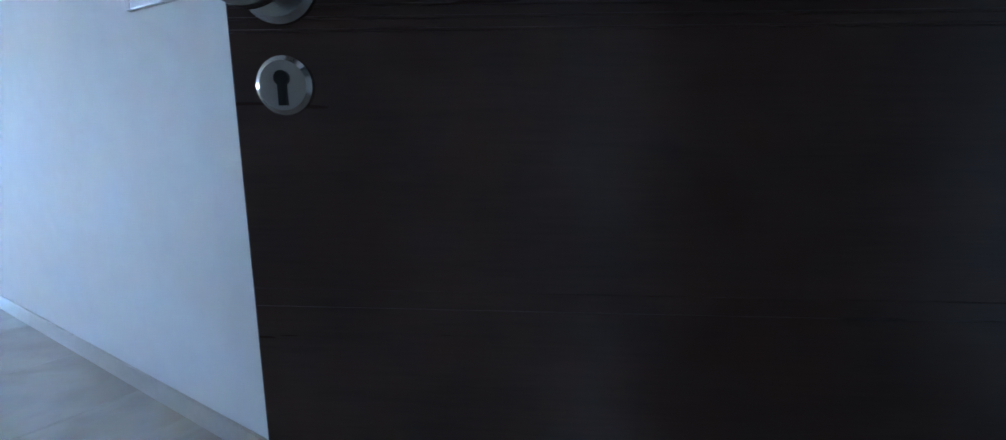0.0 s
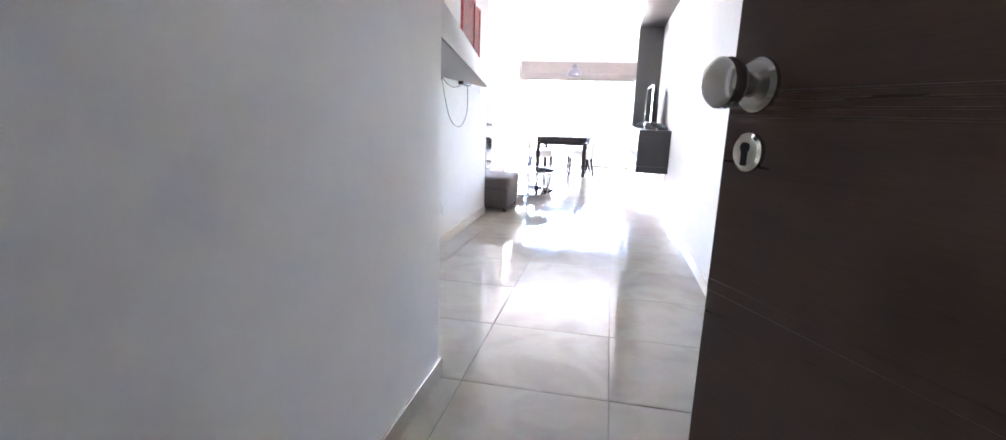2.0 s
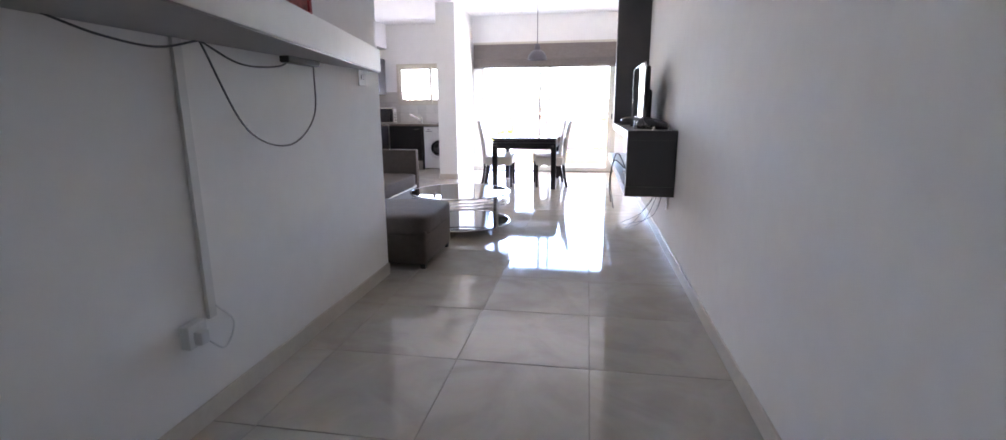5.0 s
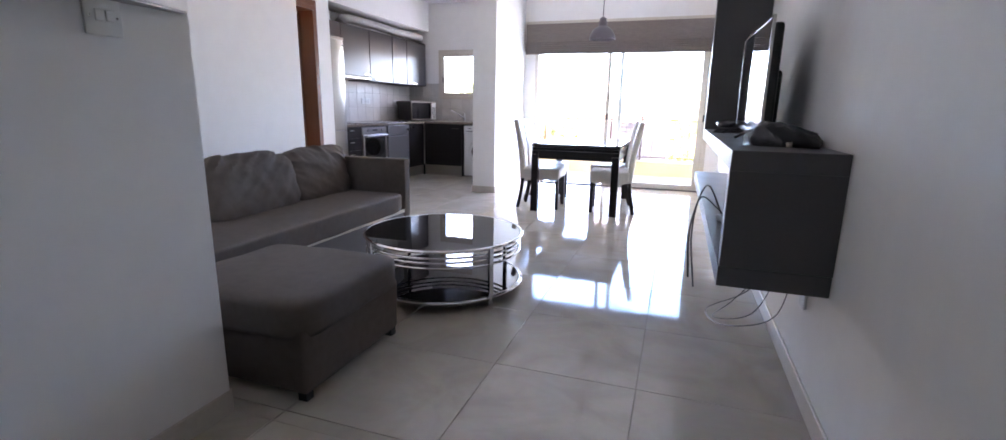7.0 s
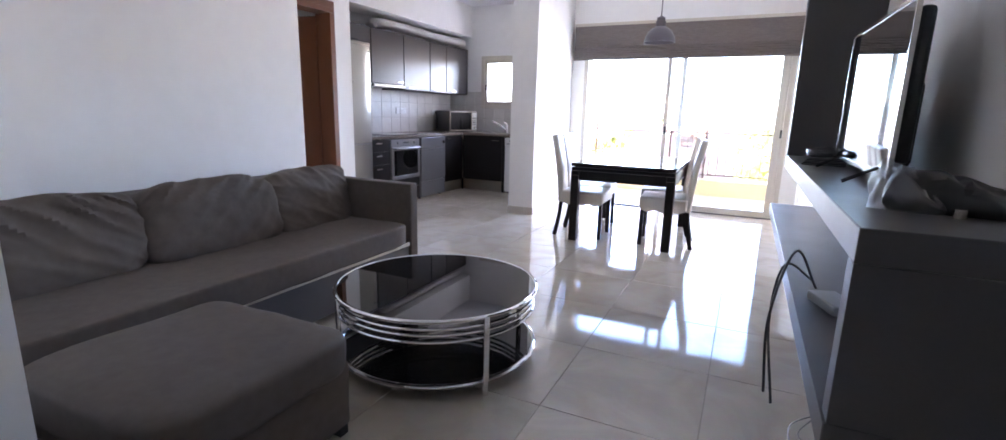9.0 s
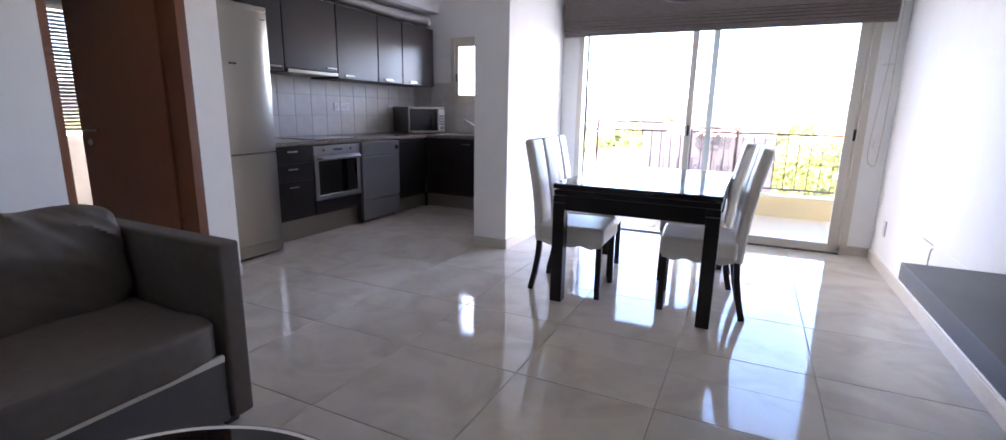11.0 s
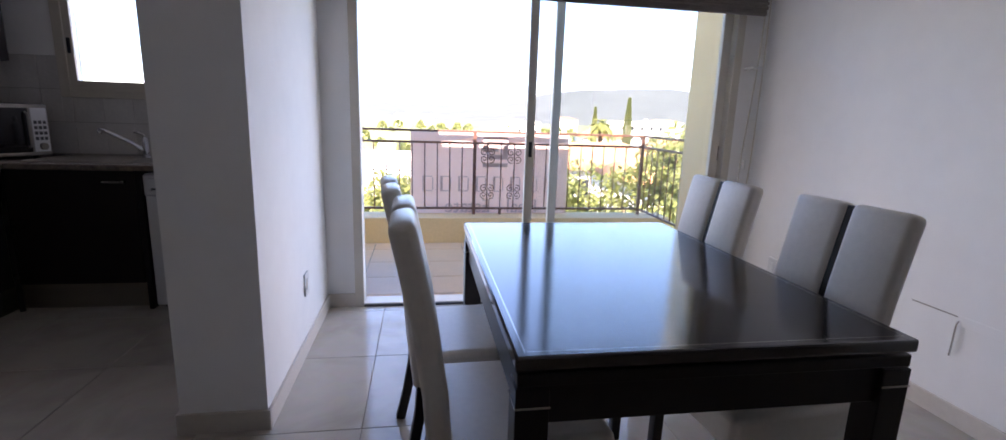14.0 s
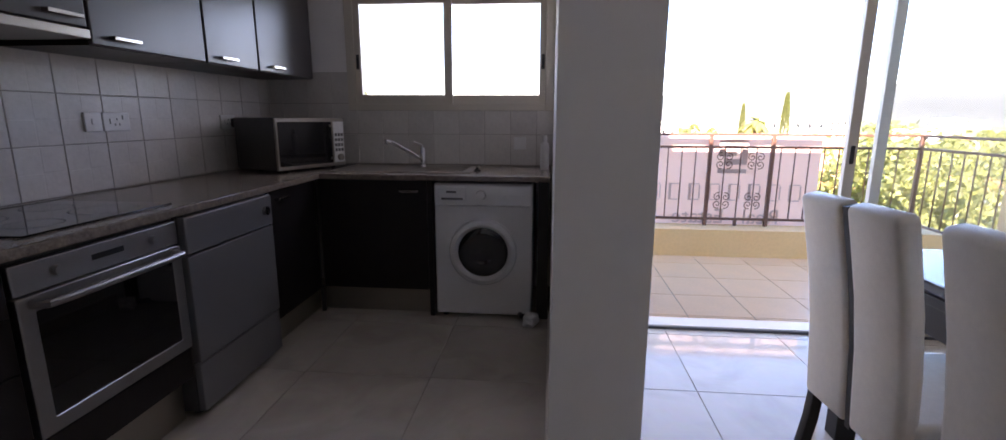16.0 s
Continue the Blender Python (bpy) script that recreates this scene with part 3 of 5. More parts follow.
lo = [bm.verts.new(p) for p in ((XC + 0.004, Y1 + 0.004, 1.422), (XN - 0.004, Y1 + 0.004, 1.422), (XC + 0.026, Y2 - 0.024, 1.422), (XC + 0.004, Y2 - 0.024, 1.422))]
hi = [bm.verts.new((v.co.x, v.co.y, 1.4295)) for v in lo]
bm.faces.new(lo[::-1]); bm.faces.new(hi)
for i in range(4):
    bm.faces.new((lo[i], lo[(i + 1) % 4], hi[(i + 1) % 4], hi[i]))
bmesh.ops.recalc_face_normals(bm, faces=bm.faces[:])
part("underside", bm, mat("underside_shade", (0.3, 0.29, 0.285), 0.6, var=0.06, scale=2, fine=30), s, "thin sheet coloured grey for the shade under the shelf")
for y, wd, h, dx in ((4.45, 0.17, 0.42, 0.27), (4.87, 0.18, 0.44, 0.2)):
    p = thing("picture_frame", "small red print in a narrow red frame leaning on the shelf", "picture", (XC + dx, y, 1.571), group="pictures on the shelf")
    part("frame", join(B(0, 0.02, -wd, -wd + 0.02, 0, h), B(0, 0.02, wd - 0.02, wd, 0, h), B(0, 0.02, -wd + 0.02, wd - 0.02, 0, 0.02), B(0, 0.02, -wd + 0.02, wd - 0.02, h - 0.02, h)), M_RED, p)
    part("print", B(0.004, 0.012, -wd + 0.02, wd - 0.02, 0.02, h - 0.02), mat("print_paper", (0.3, 0.06, 0.05), 0.5, var=0.8, scale=14, fine=30), p)
p = thing("cable_trunking", "white plastic cable trunking running down to a socket", "cable trunking", (XC, 4.5, 0.4))
part("trunk", B(0, 0.016, -0.02, 0.02, 0.0, 1.03, 0.003), M_WHITEPL, p)
p = thing("wall_socket", "white double wall socket at the foot of the trunking", "socket", (XC, 4.39, 0.38))
part("plate", B(0, 0.04, -0.045, 0.045, -0.045, 0.045, 0.006), M_WHITEPL, p)
part("plug", B(0.04, 0.075, -0.028, 0.012, -0.03, 0.02, 0.006), M_WHITEPL, p)
for nm, lab, pts in (("cable", "thin grey cable looping under the shelf", [(XC + 0.02, 4.05, 1.425), (XC + 0.03, 4.2, 1.39), (XC + 0.03, 4.4, 1.38), (XC + 0.02, 4.6, 1.425)]),
                     ("cable", "thin grey cable looping under the shelf", [(XC + 0.02, 4.6, 1.425), (XC + 0.03, 4.8, 1.1), (XC + 0.04, 5.08, 1.02), (XC + 0.03, 5.33, 1.15), (XC + 0.02, 5.38, 1.4)]),
                     ("cable", "thin grey cable looping under the shelf", [(XC + 0.02, 4.6, 1.425), (XC + 0.03, 4.8, 1.36), (XC + 0.03, 5.05, 1.37), (XC + 0.02, 5.2, 1.42)]),
                     ("cable", "white plug lead hanging from the trunking", [(XC + 0.03, 4.5, 0.45), (XC + 0.05, 4.56, 0.36), (XC + 0.05, 4.5, 0.28), (XC + 0.06, 4.4, 0.36)])):
    solid(nm, tube(curve_pts(pts, 10), 0.004, 6), M_GREY if "grey" in lab else M_WHITEPL, lab, "cable")
solid("adapter", B(XC + 0.01, XC + 0.06, 5.1, 5.38, 1.392, 1.429, 0.006), M_BLACK, "small black power adapter fixed under the shelf", "adapter")
p = thing("light_switch", "white double light switch under the shelf", "switch", (XC, 5.98, 1.375))
part("plate", B(0, 0.01, -0.05, 0.05, -0.05, 0.05, 0.004), M_WHITEPL, p)
for y in (-0.014, 0.014):
    part("rocker", B(0.01, 0.018, y - 0.011, y + 0.011, -0.012, 0.018, 0.003), M_WHITEPL, p)
for y in (-0.036, 0.036):
    part("screw", C((0.01, y, 0), (0.0115, y, 0), 0.003, seg=10), M_NICKEL, p)

# intercom and fuse box on the long wall
p = thing("fuse_box", "white framed fuse box cover on the corridor wall", "fuse box", (0, 2.64, 1.42))
part("frame", join(B(-0.02, 0, -0.19, -0.16, 0, 0.42, 0.004), B(-0.02, 0, 0.16, 0.19, 0, 0.42, 0.004), B(-0.02, 0, -0.16, 0.16, 0, 0.03, 0.004), B(-0.02, 0, -0.16, 0.16, 0.39, 0.42, 0.004)), M_WHITEPL, p)
part("cover", B(-0.012, 0, -0.16, 0.16, 0.03, 0.39), mat("frosted_cover", (0.45, 0.45, 0.46), 0.25), p)
p = thing("intercom", "white wall intercom handset with a coiled cord", "intercom", (0, 2.19, 1.345))
part("base", B(-0.035, 0, -0.05, 0.05, 0.0, 0.2, 0.01), M_WHITEPL, p)
part("handset", join(B(-0.075, -0.035, -0.045, -0.005, 0.0, 0.2, 0.014)), M_WHITEPL, p)
coil = []
path = curve_pts([(-0.05, -0.02, 0.0), (-0.05, -0.005, -0.1), (-0.04, 0.02, -0.18), (-0.03, 0.045, -0.12), (-0.02, 0.04, 0.0)], 40)
for i, q in enumerate(path):
    a = i * 0.9
    coil.append(q + Vector((0.007 * math.cos(a), 0.007 * math.sin(a), 0)))
part("cord", tube(coil, 0.0028, 5), M_WHITEPL, p)

# ---- living room ----
def sofa():
    s = thing("sofa", "long dark grey fabric sofa with loose back cushions and pale trim", "sofa", (0, 0, 0))
    x0, x1, y0, y1 = -3.62, -2.66, 6.36, 8.675
    part("base", B(x0 + 0.05, x1 - 0.02, y0 + 0.02, y1 - 0.09, 0.04, 0.295, 0.006), M_GREY, s, "dark drawer front below the seat")
    part("trim", B(x1 - 0.022, x1 - 0.004, y0 + 0.02, y1 - 0.1, 0.285, 0.31, 0.003), M_ALU, s, "pale piping strip under the seat")
    part("seat", cushion((x0 + x1) / 2 + 0.02, (y0 + y1) / 2 - 0.05, 0.375, x1 - x0 + 0.0, y1 - y0 - 0.1, 0.15, 16, 22, 0.007, 3, 5), M_FABRIC, s)
    part("backrest", B(x0, x0 + 0.2, y0, y1 - 0.1, 0.04, 0.76, 0.04, 3), M_FABRIC, s)
    for a, b in ((y1 - 0.085, y1),):
        part("armrest", B(x0, x1 - 0.005, a, b, 0.04, 0.722, 0.012, 3), M_FABRIC, s)
    for i, (a, b) in enumerate(((6.36, 7.15), (7.15, 7.93), (7.92, 8.57))):
        c = cushion(0, 0, 0, 0.21, b - a + 0.03, 0.44, 4.6, 34, 0.014, 5 + i, 5.5)
        for v in c.verts:
            q = v.co
            side = 1 if i != 1 else -1
            u = q.y * 0.75 * side + q.z
            fold = 1 - abs(noise.noise(Vector((u * 8 + i * 9, (q.y * side - q.z) * 1.6, i))))
            fine = 1 - abs(noise.noise(Vector((u * 17 + i * 5, (q.y * side - q.z) * 3.2, i + 3))))
            v.co.x += (0.03 * fold ** 3 + 0.014 * fine ** 3 - 0.02) * (0.35 + 1.1 * max(0, q.z / 0.22))
            v.co.z -= 0.02 * (q.y / 0.4) ** 2 * max(0, q.z / 0.22)
        bmesh.ops.transform(c, matrix=Matrix.Translation((-3.275 + 0.015 * (i == 1), (a + b) / 2, 0.607)) @ Matrix.Rotation(radians(-16), 4, "Y"), verts=c.verts[:])
        part("back_cushion", c, M_FABRIC, s)
    for x in (x0 + 0.08, x1 - 0.08):
        for y in (y0 + 0.08, y1 - 0.06):
            part("leg", B(x - 0.025, x + 0.025, y - 0.025, y + 0.025, 0, 0.05), M_BLACK, s)


def ottoman():
    s = thing("ottoman", "dark grey slipcovered square ottoman beside the sofa", "ottoman", (0, 0, 0))
    x0, x1, y0, y1 = -2.6, -1.83, 6.36, 7.09
    bm = B(x0 + 0.015, x1 - 0.015, y0 + 0.015, y1 - 0.015, 0.035, 0.3, 0.02, 3)
    bmesh.ops.subdivide_edges(bm, edges=[e for e in bm.edges if e.calc_length() > 0.2], cuts=6, use_grid_fill=True)
    for v in bm.verts:
        v.co.x += 0.012 * noise.noise(v.co * 5) * (0.35 - v.co.z) * 3
        v.co.y += 0.012 * noise.noise(v.co * 5 + Vector((3, 3, 3))) * (0.35 - v.co.z) * 3
    part("skirt", bm, M_FABRIC, s)
    part("pad", cushion((x0 + x1) / 2, (y0 + y1) / 2, 0.335, x1 - x0, y1 - y0, 0.17, 9, 14, 0.008, 2, 4), M_FABRIC, s)
    for x in (x0 + 0.05, x1 - 0.05):
        for y in (y0 + 0.05, y1 - 0.05):
            part("leg", B(x - 0.02, x + 0.02, y - 0.02, y + 0.02, 0, 0.045), M_BLACK, s)


def coffee_table():
    cx, cy, r = -1.935, 7.81, 0.498
    s = thing("coffee_table", "round two-tier coffee table, black glass tops and chrome rings", "coffee table", (cx, cy, 0))
    s.scale = (1, 1, 0.9)

    def ring(z, rr, t=0.011):
        return tube([(rr * math.cos(a * math.tau / 72), rr * math.sin(a * math.tau / 72), z) for a in range(72)], t, 10, True)
    part("tabletop", lathe([(0, 0.405), (r - 0.008, 0.405), (r - 0.004, 0.41), (r - 0.008, 0.416), (0, 0.416)], 72), M_BLACKGLASS, s, "black glass top")
    part("lower_shelf", lathe([(0, 0.075), (r - 0.012, 0.075), (r - 0.008, 0.08), (r - 0.012, 0.085), (0, 0.085)], 72), M_BLACKGLASS, s, "black glass lower shelf")
    part("rim", ring(0.408, r), M_CHROME, s)
    for z in (0.365, 0.335, 0.3):
        part("hoop", ring(z, r - 0.012, 0.008), M_CHROME, s)
    part("lower_rim", ring(0.075, r - 0.004, 0.014), M_CHROME, s)
    for a in (-33, 57, 147, 237):
        x, y = r * math.cos(radians(a)), r * math.sin(radians(a))
        leg = B(-0.006, 0.014, -0.013, 0.013, 0.0, 0.41, 0.003)
        bmesh.ops.transform(leg, matrix=Matrix.Translation((x, y, 0)) @ Matrix.Rotation(radians(a), 4, "Z"), verts=leg.verts[:])
        part("leg", leg, M_CHROME, s)


def soft_bag(x0, x1, y0, y1, h, crease, seed):
    """A slack bag, highest at its x0 end, with folded sides and a sagging top."""
    bm = bmesh.new()
    bmesh.ops.create_cube(bm, size=1)
    bmesh.ops.subdivide_edges(bm, edges=bm.edges[:], cuts=11, use_grid_fill=True)
    for v in bm.verts:
        u, w, k = v.co.x + 0.5, v.co.y + 0.5, v.co.z + 0.5
        sag = (1 - 0.5 * u * u) * (1 - 0.35 * abs(2 * w - 1) ** 3)
        q = Vector((x0 + (x1 - x0) * u, y0 + (y1 - y0) * w, h * k * sag))
        n = noise.noise_vector(q * 22 + Vector((seed, 2.0 * seed, 0))) + 0.5 * noise.noise_vector(q * 55 + Vector((0, seed, seed)))
        tuck = 0.012 * math.sin(k * math.pi) - 0.008 * k
        q.x += crease * n.x * 0.8 + tuck * (2 * u - 1)
        q.y += crease * n.y * 0.8 + tuck * (2 * w - 1)
        q.z = max(q.z + crease * n.z * k, 0.0)
        v.co = q
    return bm


def tv_wall():
    s = thing("media_unit", "dark grey wall-hung media unit folding from low shelf to tall panel", "media unit", (0, 0, 0))
    x = -0.375
    part("low_shelf", B(x - 0.004, -0.001, 6.94, 10.185, 0.5, 0.577, 0.003), M_GREY, s)
    part("end_panel", B(x, -0.001, 6.935, 7.0, 0.58, 0.94, 0.002), M_GREY, s)
    part("upper_shelf", B(x, -0.001, 6.935, 9.26, 0.94, 1.015, 0.003), M_GREY, s)
    part("tall_panel", B(x, -0.001, 9.18, 9.26, 1.015, 2.56, 0.003), M_GREY, s)
    part("top_shelf", B(x, -0.001, 6.94, 9.26, 2.56, 2.64, 0.003), M_GREY, s)
    t = thing("television", "flat television in a thin black bezel on two feet", "television", (-0.2, 8.083, 1.0155), 1.4)
    part("back_cover", join(B(0.0, 0.045, -0.43, 0.43, 0.08, 0.54, 0.015), B(0.03, 0.085, -0.3, 0.3, 0.06, 0.34, 0.02)), M_BLACK, t)
    part("bezel", join(B(-0.012, 0.002, -0.44, -0.428, 0.035, 0.57), B(-0.012, 0.002, 0.428, 0.44, 0.035, 0.57), B(-0.012, 0.002, -0.428, 0.428, 0.558, 0.57), B(-0.012, 0.002, -0.428, 0.428, 0.035, 0.053)), M_NICKEL, t, "thin silvery bezel")
    part("screen", B(-0.009, 0.0, -0.428, 0.428, 0.053, 0.558), M_BLACKGLASS, t, "glossy dark screen")
    for y in (-0.3, 0.3):
        part("foot", join(tube([(-0.1, y, 0.006), (0.0, y, 0.06), (0.1, y, 0.006)], 0.007, 6)), M_BLACK, t)
    p = thing("remote_pouch", "flat black bag half wrapped in crumpled clear plastic film", "pouch", (-0.152, 7.3, 1.0155), -14)
    part("pouch", soft_bag(-0.1, 0.125, -0.09, 0.09, 0.095, 0.014, 3), M_BLACK, p)
    part("plastic_film", soft_bag(-0.135, -0.01, -0.115, 0.06, 0.1, 0.026, 5), M_FILM, p, "crumpled clear plastic film")
    part("knob", C((0.03, -0.13, 0), (0.03, -0.13, 0.022), 0.013), M_NICKEL, p)
    p = thing("leaflet_stack", "loose pile of leaflets and a remote beneath plastic film", "papers", (-0.25, 8.62, 1.0155), -8)
    for i in range(5):
        part("leaflet", B(-0.09 + 0.006 * i, 0.09, -0.12 + 0.02 * i, 0.12, 0.006 * i, 0.006 * i + 0.005), M_BLACK if i % 2 else M_GREY, p)
    part("film", cushion(0, 0.05, 0.05, 0.16, 0.2, 0.04, 3, 6, 0.02, 1, 14), M_CLEAR, p)
    p = thing("router", "small grey router box lying on the low shelf", "router", (-0.26, 7.75, 0.5805), 20)
    part("case", B(-0.05, 0.05, -0.09, 0.09, 0, 0.035, 0.008), mat("grey_plastic", (0.25, 0.25, 0.25), 0.4), p)
    for k, pts in enumerate(([(-0.3, 7.9, 0.6), (-0.4, 7.7, 0.78), (-0.47, 7.5, 0.6), (-0.46, 7.45, 0.36)], [(-0.3, 8.0, 0.6), (-0.42, 7.8, 0.7), (-0.45, 7.75, 0.5), (-0.43, 7.5, 0.3)],
                             [(-0.02, 7.4, 0.45), (-0.12, 7.2, 0.3), (-0.3, 7.3, 0.2), (-0.34, 7.7, 0.12), (-0.15, 7.8, 0.2), (-0.02, 7.7, 0.42)],
                             [(-0.02, 7.6, 0.45), (-0.15, 7.5, 0.2), (-0.3, 7.75, 0.06), (-0.18, 7.95, 0.1), (-0.02, 7.8, 0.4)])):
        solid("cable", tube(curve_pts(pts, 12), 0.0045 if k < 2 else 0.0025, 6), M_BLACK if k < 2 else M_GREY, "loose dark cable hanging from the media unit" if k < 2 else "thin grey cable looping below the media unit", "cable")
    p = thing("wall_socket", "white socket plate low under the media unit", "socket", (0, 7.25, 0.42))
    part("plate", B(-0.012, 0, -0.04, 0.04, -0.07, 0.07, 0.004), M_WHITEPL, p)


def pendant():
    cx, cy = -1.506, 11.228
    s = thing("pendant_lamp", "lilac-grey metal pendant lamp hanging over the dining table", "pendant lamp", (cx, cy, 1.95))
    part("shade", lathe([(0.148, 0.0), (0.152, 0.0), (0.152, 0.012), (0.143, 0.055), (0.115, 0.105), (0.078, 0.135), (0.05, 0.15), (0.048, 0.2), (0.044, 0.205), (0.0, 0.207), (0.0, 0.2), (0.044, 0.198), (0.046, 0.148), (0.074, 0.131), (0.111, 0.1), (0.138, 0.053), (0.147, 0.012), (0.148, 0.0)], 48), M_SHADE, s)
    part("collar", lathe([(0, 0.2), (0.04, 0.2), (0.04, 0.235), (0.015, 0.25), (0, 0.25)], 32), M_SHADE, s)
    part("bulb", lathe([(0, 0.05), (0.03, 0.06), (0.038, 0.09), (0.028, 0.13), (0.014, 0.16), (0, 0.16)], 24), M_WHITEPL, s, "white frosted bulb")
    part("cord", C((0, 0, 0.25), (0, 0, CEIL - 1.95 - 0.02), 0.0045), M_BLACK, s)
    part("ceiling_rose", lathe([(0, CEIL - 1.99), (0.03, CEIL - 1.985), (0.055, CEIL - 1.96), (0.055, CEIL - 1.951), (0, CEIL - 1.951)], 32), M_SHADE, s)


def dining_table():
    x0, x1, y0, y1 = -2.1, -1.13, 10.412, 11.74
    s = thing("dining_table", "glossy dark wenge extending dining table", "dining table", (0, 0, 0))
    part("tabletop", B(x0, x1, y0, y1, 0.735, 0.768, 0.006), M_WENGE, s)
    part("inlay", join(B(x0 + 0.022, x0 + 0.0245, y0 + 0.022, y1 - 0.022, 0.767, 0.7684), B(x1 - 0.0245, x1 - 0.022, y0 + 0.022, y1 - 0.022, 0.767, 0.7684), B(x0 + 0.026, x1 - 0.026, y0 + 0.022, y0 + 0.0245, 0.767, 0.7684), B(x0 + 0.026, x1 - 0.026, y1 - 0.0245, y1 - 0.022, 0.767, 0.7684)), M_NICKEL, s, "thin pale inlay line")
    part("extension_leaf", B(x0 + 0.006, x1 - 0.006, y0 + 0.006, y1 - 0.006, 0.695, 0.727, 0.004), M_LEGS, s)
    part("spacer", B(x0 + 0.03, x1 - 0.03, y0 + 0.03, y1 - 0.03, 0.727, 0.735), M_LEGS, s)
    a = 0.02
    for q in ((x0 + a, x1 - a, y0 + a, y0 + a + 0.03), (x0 + a, x1 - a, y1 - a - 0.03, y1 - a), (x0 + a, x0 + a + 0.03, y0 + a + 0.03, y1 - a - 0.03), (x1 - a - 0.03, x1 - a, y0 + a + 0.03, y1 - a - 0.03)):
        part("apron", B(*q, 0.6, 0.692, 0.003), M_LEGS, s)
    w = 0.075
    for x in (x0 + 0.003, x1 - 0.003 - w):
        for y in (y0 + 0.003, y1 - 0.003 - w):
            l = part("leg", B(x, x + w, y, y + w, 0, 0.692, 0.003), M_LEGS, s)
            part("inlay_band", B(x - 0.0015, x + w + 0.0015, y - 0.0015, y + w + 0.0015, 0.645, 0.651), M_NICKEL, l)


def chair():
    s = thing("dining_chair", "off-white leatherette dining chair with split high back, dark legs", "chair", (0, 0, 0), 0, "chairs round the dining table")
    line = [(-0.19, 0.34), (-0.2, 0.46), (-0.212, 0.6), (-0.235, 0.76), (-0.268, 0.92), (-0.29, 1.02)]
    for a, b in ((-0.205, -0.011), (0.011, 0.205)):
        part("back_panel", ribbon(line, 0.062, a, b, 0.02), M_LEATHER, s)
    part("back_spine", ribbon([(x, z - 0.01) for x, z in line], 0.04, -0.011, 0.011, 0.0), M_LEGS, s, "dark strip between the back panels")
    seat = B(-0.19, 0.245, -0.22, 0.22, 0.36, 0.475, 0.022, 3)
    part("seat", seat, M_LEATHER, s)
    n = 16
    for side in (-1, 1):
        bm = bmesh.new()
        tops = [bm.verts.new((-0.17 + 0.4 * i / n, side * 0.2195, 0.375)) for i in range(n + 1)]
        bots = [bm.verts.new((-0.17 + 0.4 * i / n, side * 0.2195, 0.352 - 0.018 * math.sin(i / n * math.pi * 3) ** 2)) for i in range(n + 1)]
        t2 = [bm.verts.new((v.co.x, side * 0.212, v.co.z)) for v in tops]
        b2 = [bm.verts.new((v.co.x, side * 0.212, v.co.z)) for v in bots]
        for i in range(n):
            bm.faces.new((tops[i], tops[i + 1], bots[i + 1], bots[i]))
            bm.faces.new((t2[i + 1], t2[i], b2[i], b2[i + 1]))
            bm.faces.new((bots[i], bots[i + 1], b2[i + 1], b2[i]))
        bmesh.ops.recalc_face_normals(bm, faces=bm.faces[:])
        part("valance", bm, M_LEATHER, s)
    for y in (-0.185, 0.185):
        part("rear_leg", ribbon([(-0.25, 0.0), (-0.222, 0.12), (-0.2, 0.25), (-0.19, 0.38)], 0.036, y - 0.018, y + 0.018, 0.004), M_LEGS, s)
        part("front_leg", ribbon([(0.218, 0.0), (0.216, 0.2), (0.213, 0.38)], 0.036, y - 0.019, y + 0.019, 0.004), M_LEGS, s)
    return s


sofa()
ottoman()
coffee_table()
tv_wall()
pendant()
dining_table()
c = chair()
c.matrix_basis = pose(-2.052, 10.762, 0, 0, 0, 1.5)
copy_thing(c, pose(-2.114, 11.257, 0, 0, 0, 5))
copy_thing(c, pose(-1.235, 10.813, 0, 0, 0, 185))
copy_thing(c, pose(-1.322, 11.385, 0, 0, 0, 183))
for nm, x, y, z, nx in (("wall_socket", PX1, 12.12, 0.36, 1), ("wall_socket", 0.0, 12.35, 0.335, -1)):
    p = thing(nm, "white wall socket low beside the balcony door", "socket", (x, y, z))
    part("plate", B(0, nx * 0.01, -0.04, 0.04, -0.06, 0.06, 0.003), M_WHITEPL, p)
    part("insert", B(nx * 0.01, nx * 0.014, -0.018, 0.018, -0.03, 0.03, 0.002), M_WHITEPL, p)
solid("wall_hook", join(tube(curve_pts([(-0.002, 11.18, 0.45), (-0.012, 11.18, 0.43), (-0.014, 11.18, 0.34), (-0.01, 11.185, 0.29)], 8), 0.004, 6)), M_NICKEL, "small bent metal hook fixed in the wall", "hook")
solid("wall_scratch", B(-0.0015, 0, 11.19, 11.4, 0.464, 0.469), M_GROUT, "dark scratch mark on the wall", "mark", "structure")

setting("wall_patch", B(-0.004, 0, 10.19, 11.17, 0.43, 0.475, 0.003, 1), M_WALL, "painted-over filler strip low on the wall", "trim")

# ---- kitchen ----
FX = -4.66        # fronts of the west run
FY = 12.75        # fronts of the north run
def bar_handle(parent, x, y, z, axis, length=0.11):
    if axis == "y":
        bm = join(B(x, x + 0.028, y - length / 2, y + length / 2, z - 0.007, z + 0.007, 0.002))
    else:
        bm = join(B(x - length / 2, x + length / 2, y - 0.028, y, z - 0.007, z + 0.007, 0.002))
    part("handle", bm, M_NICKEL, parent, "satin metal bar handle")


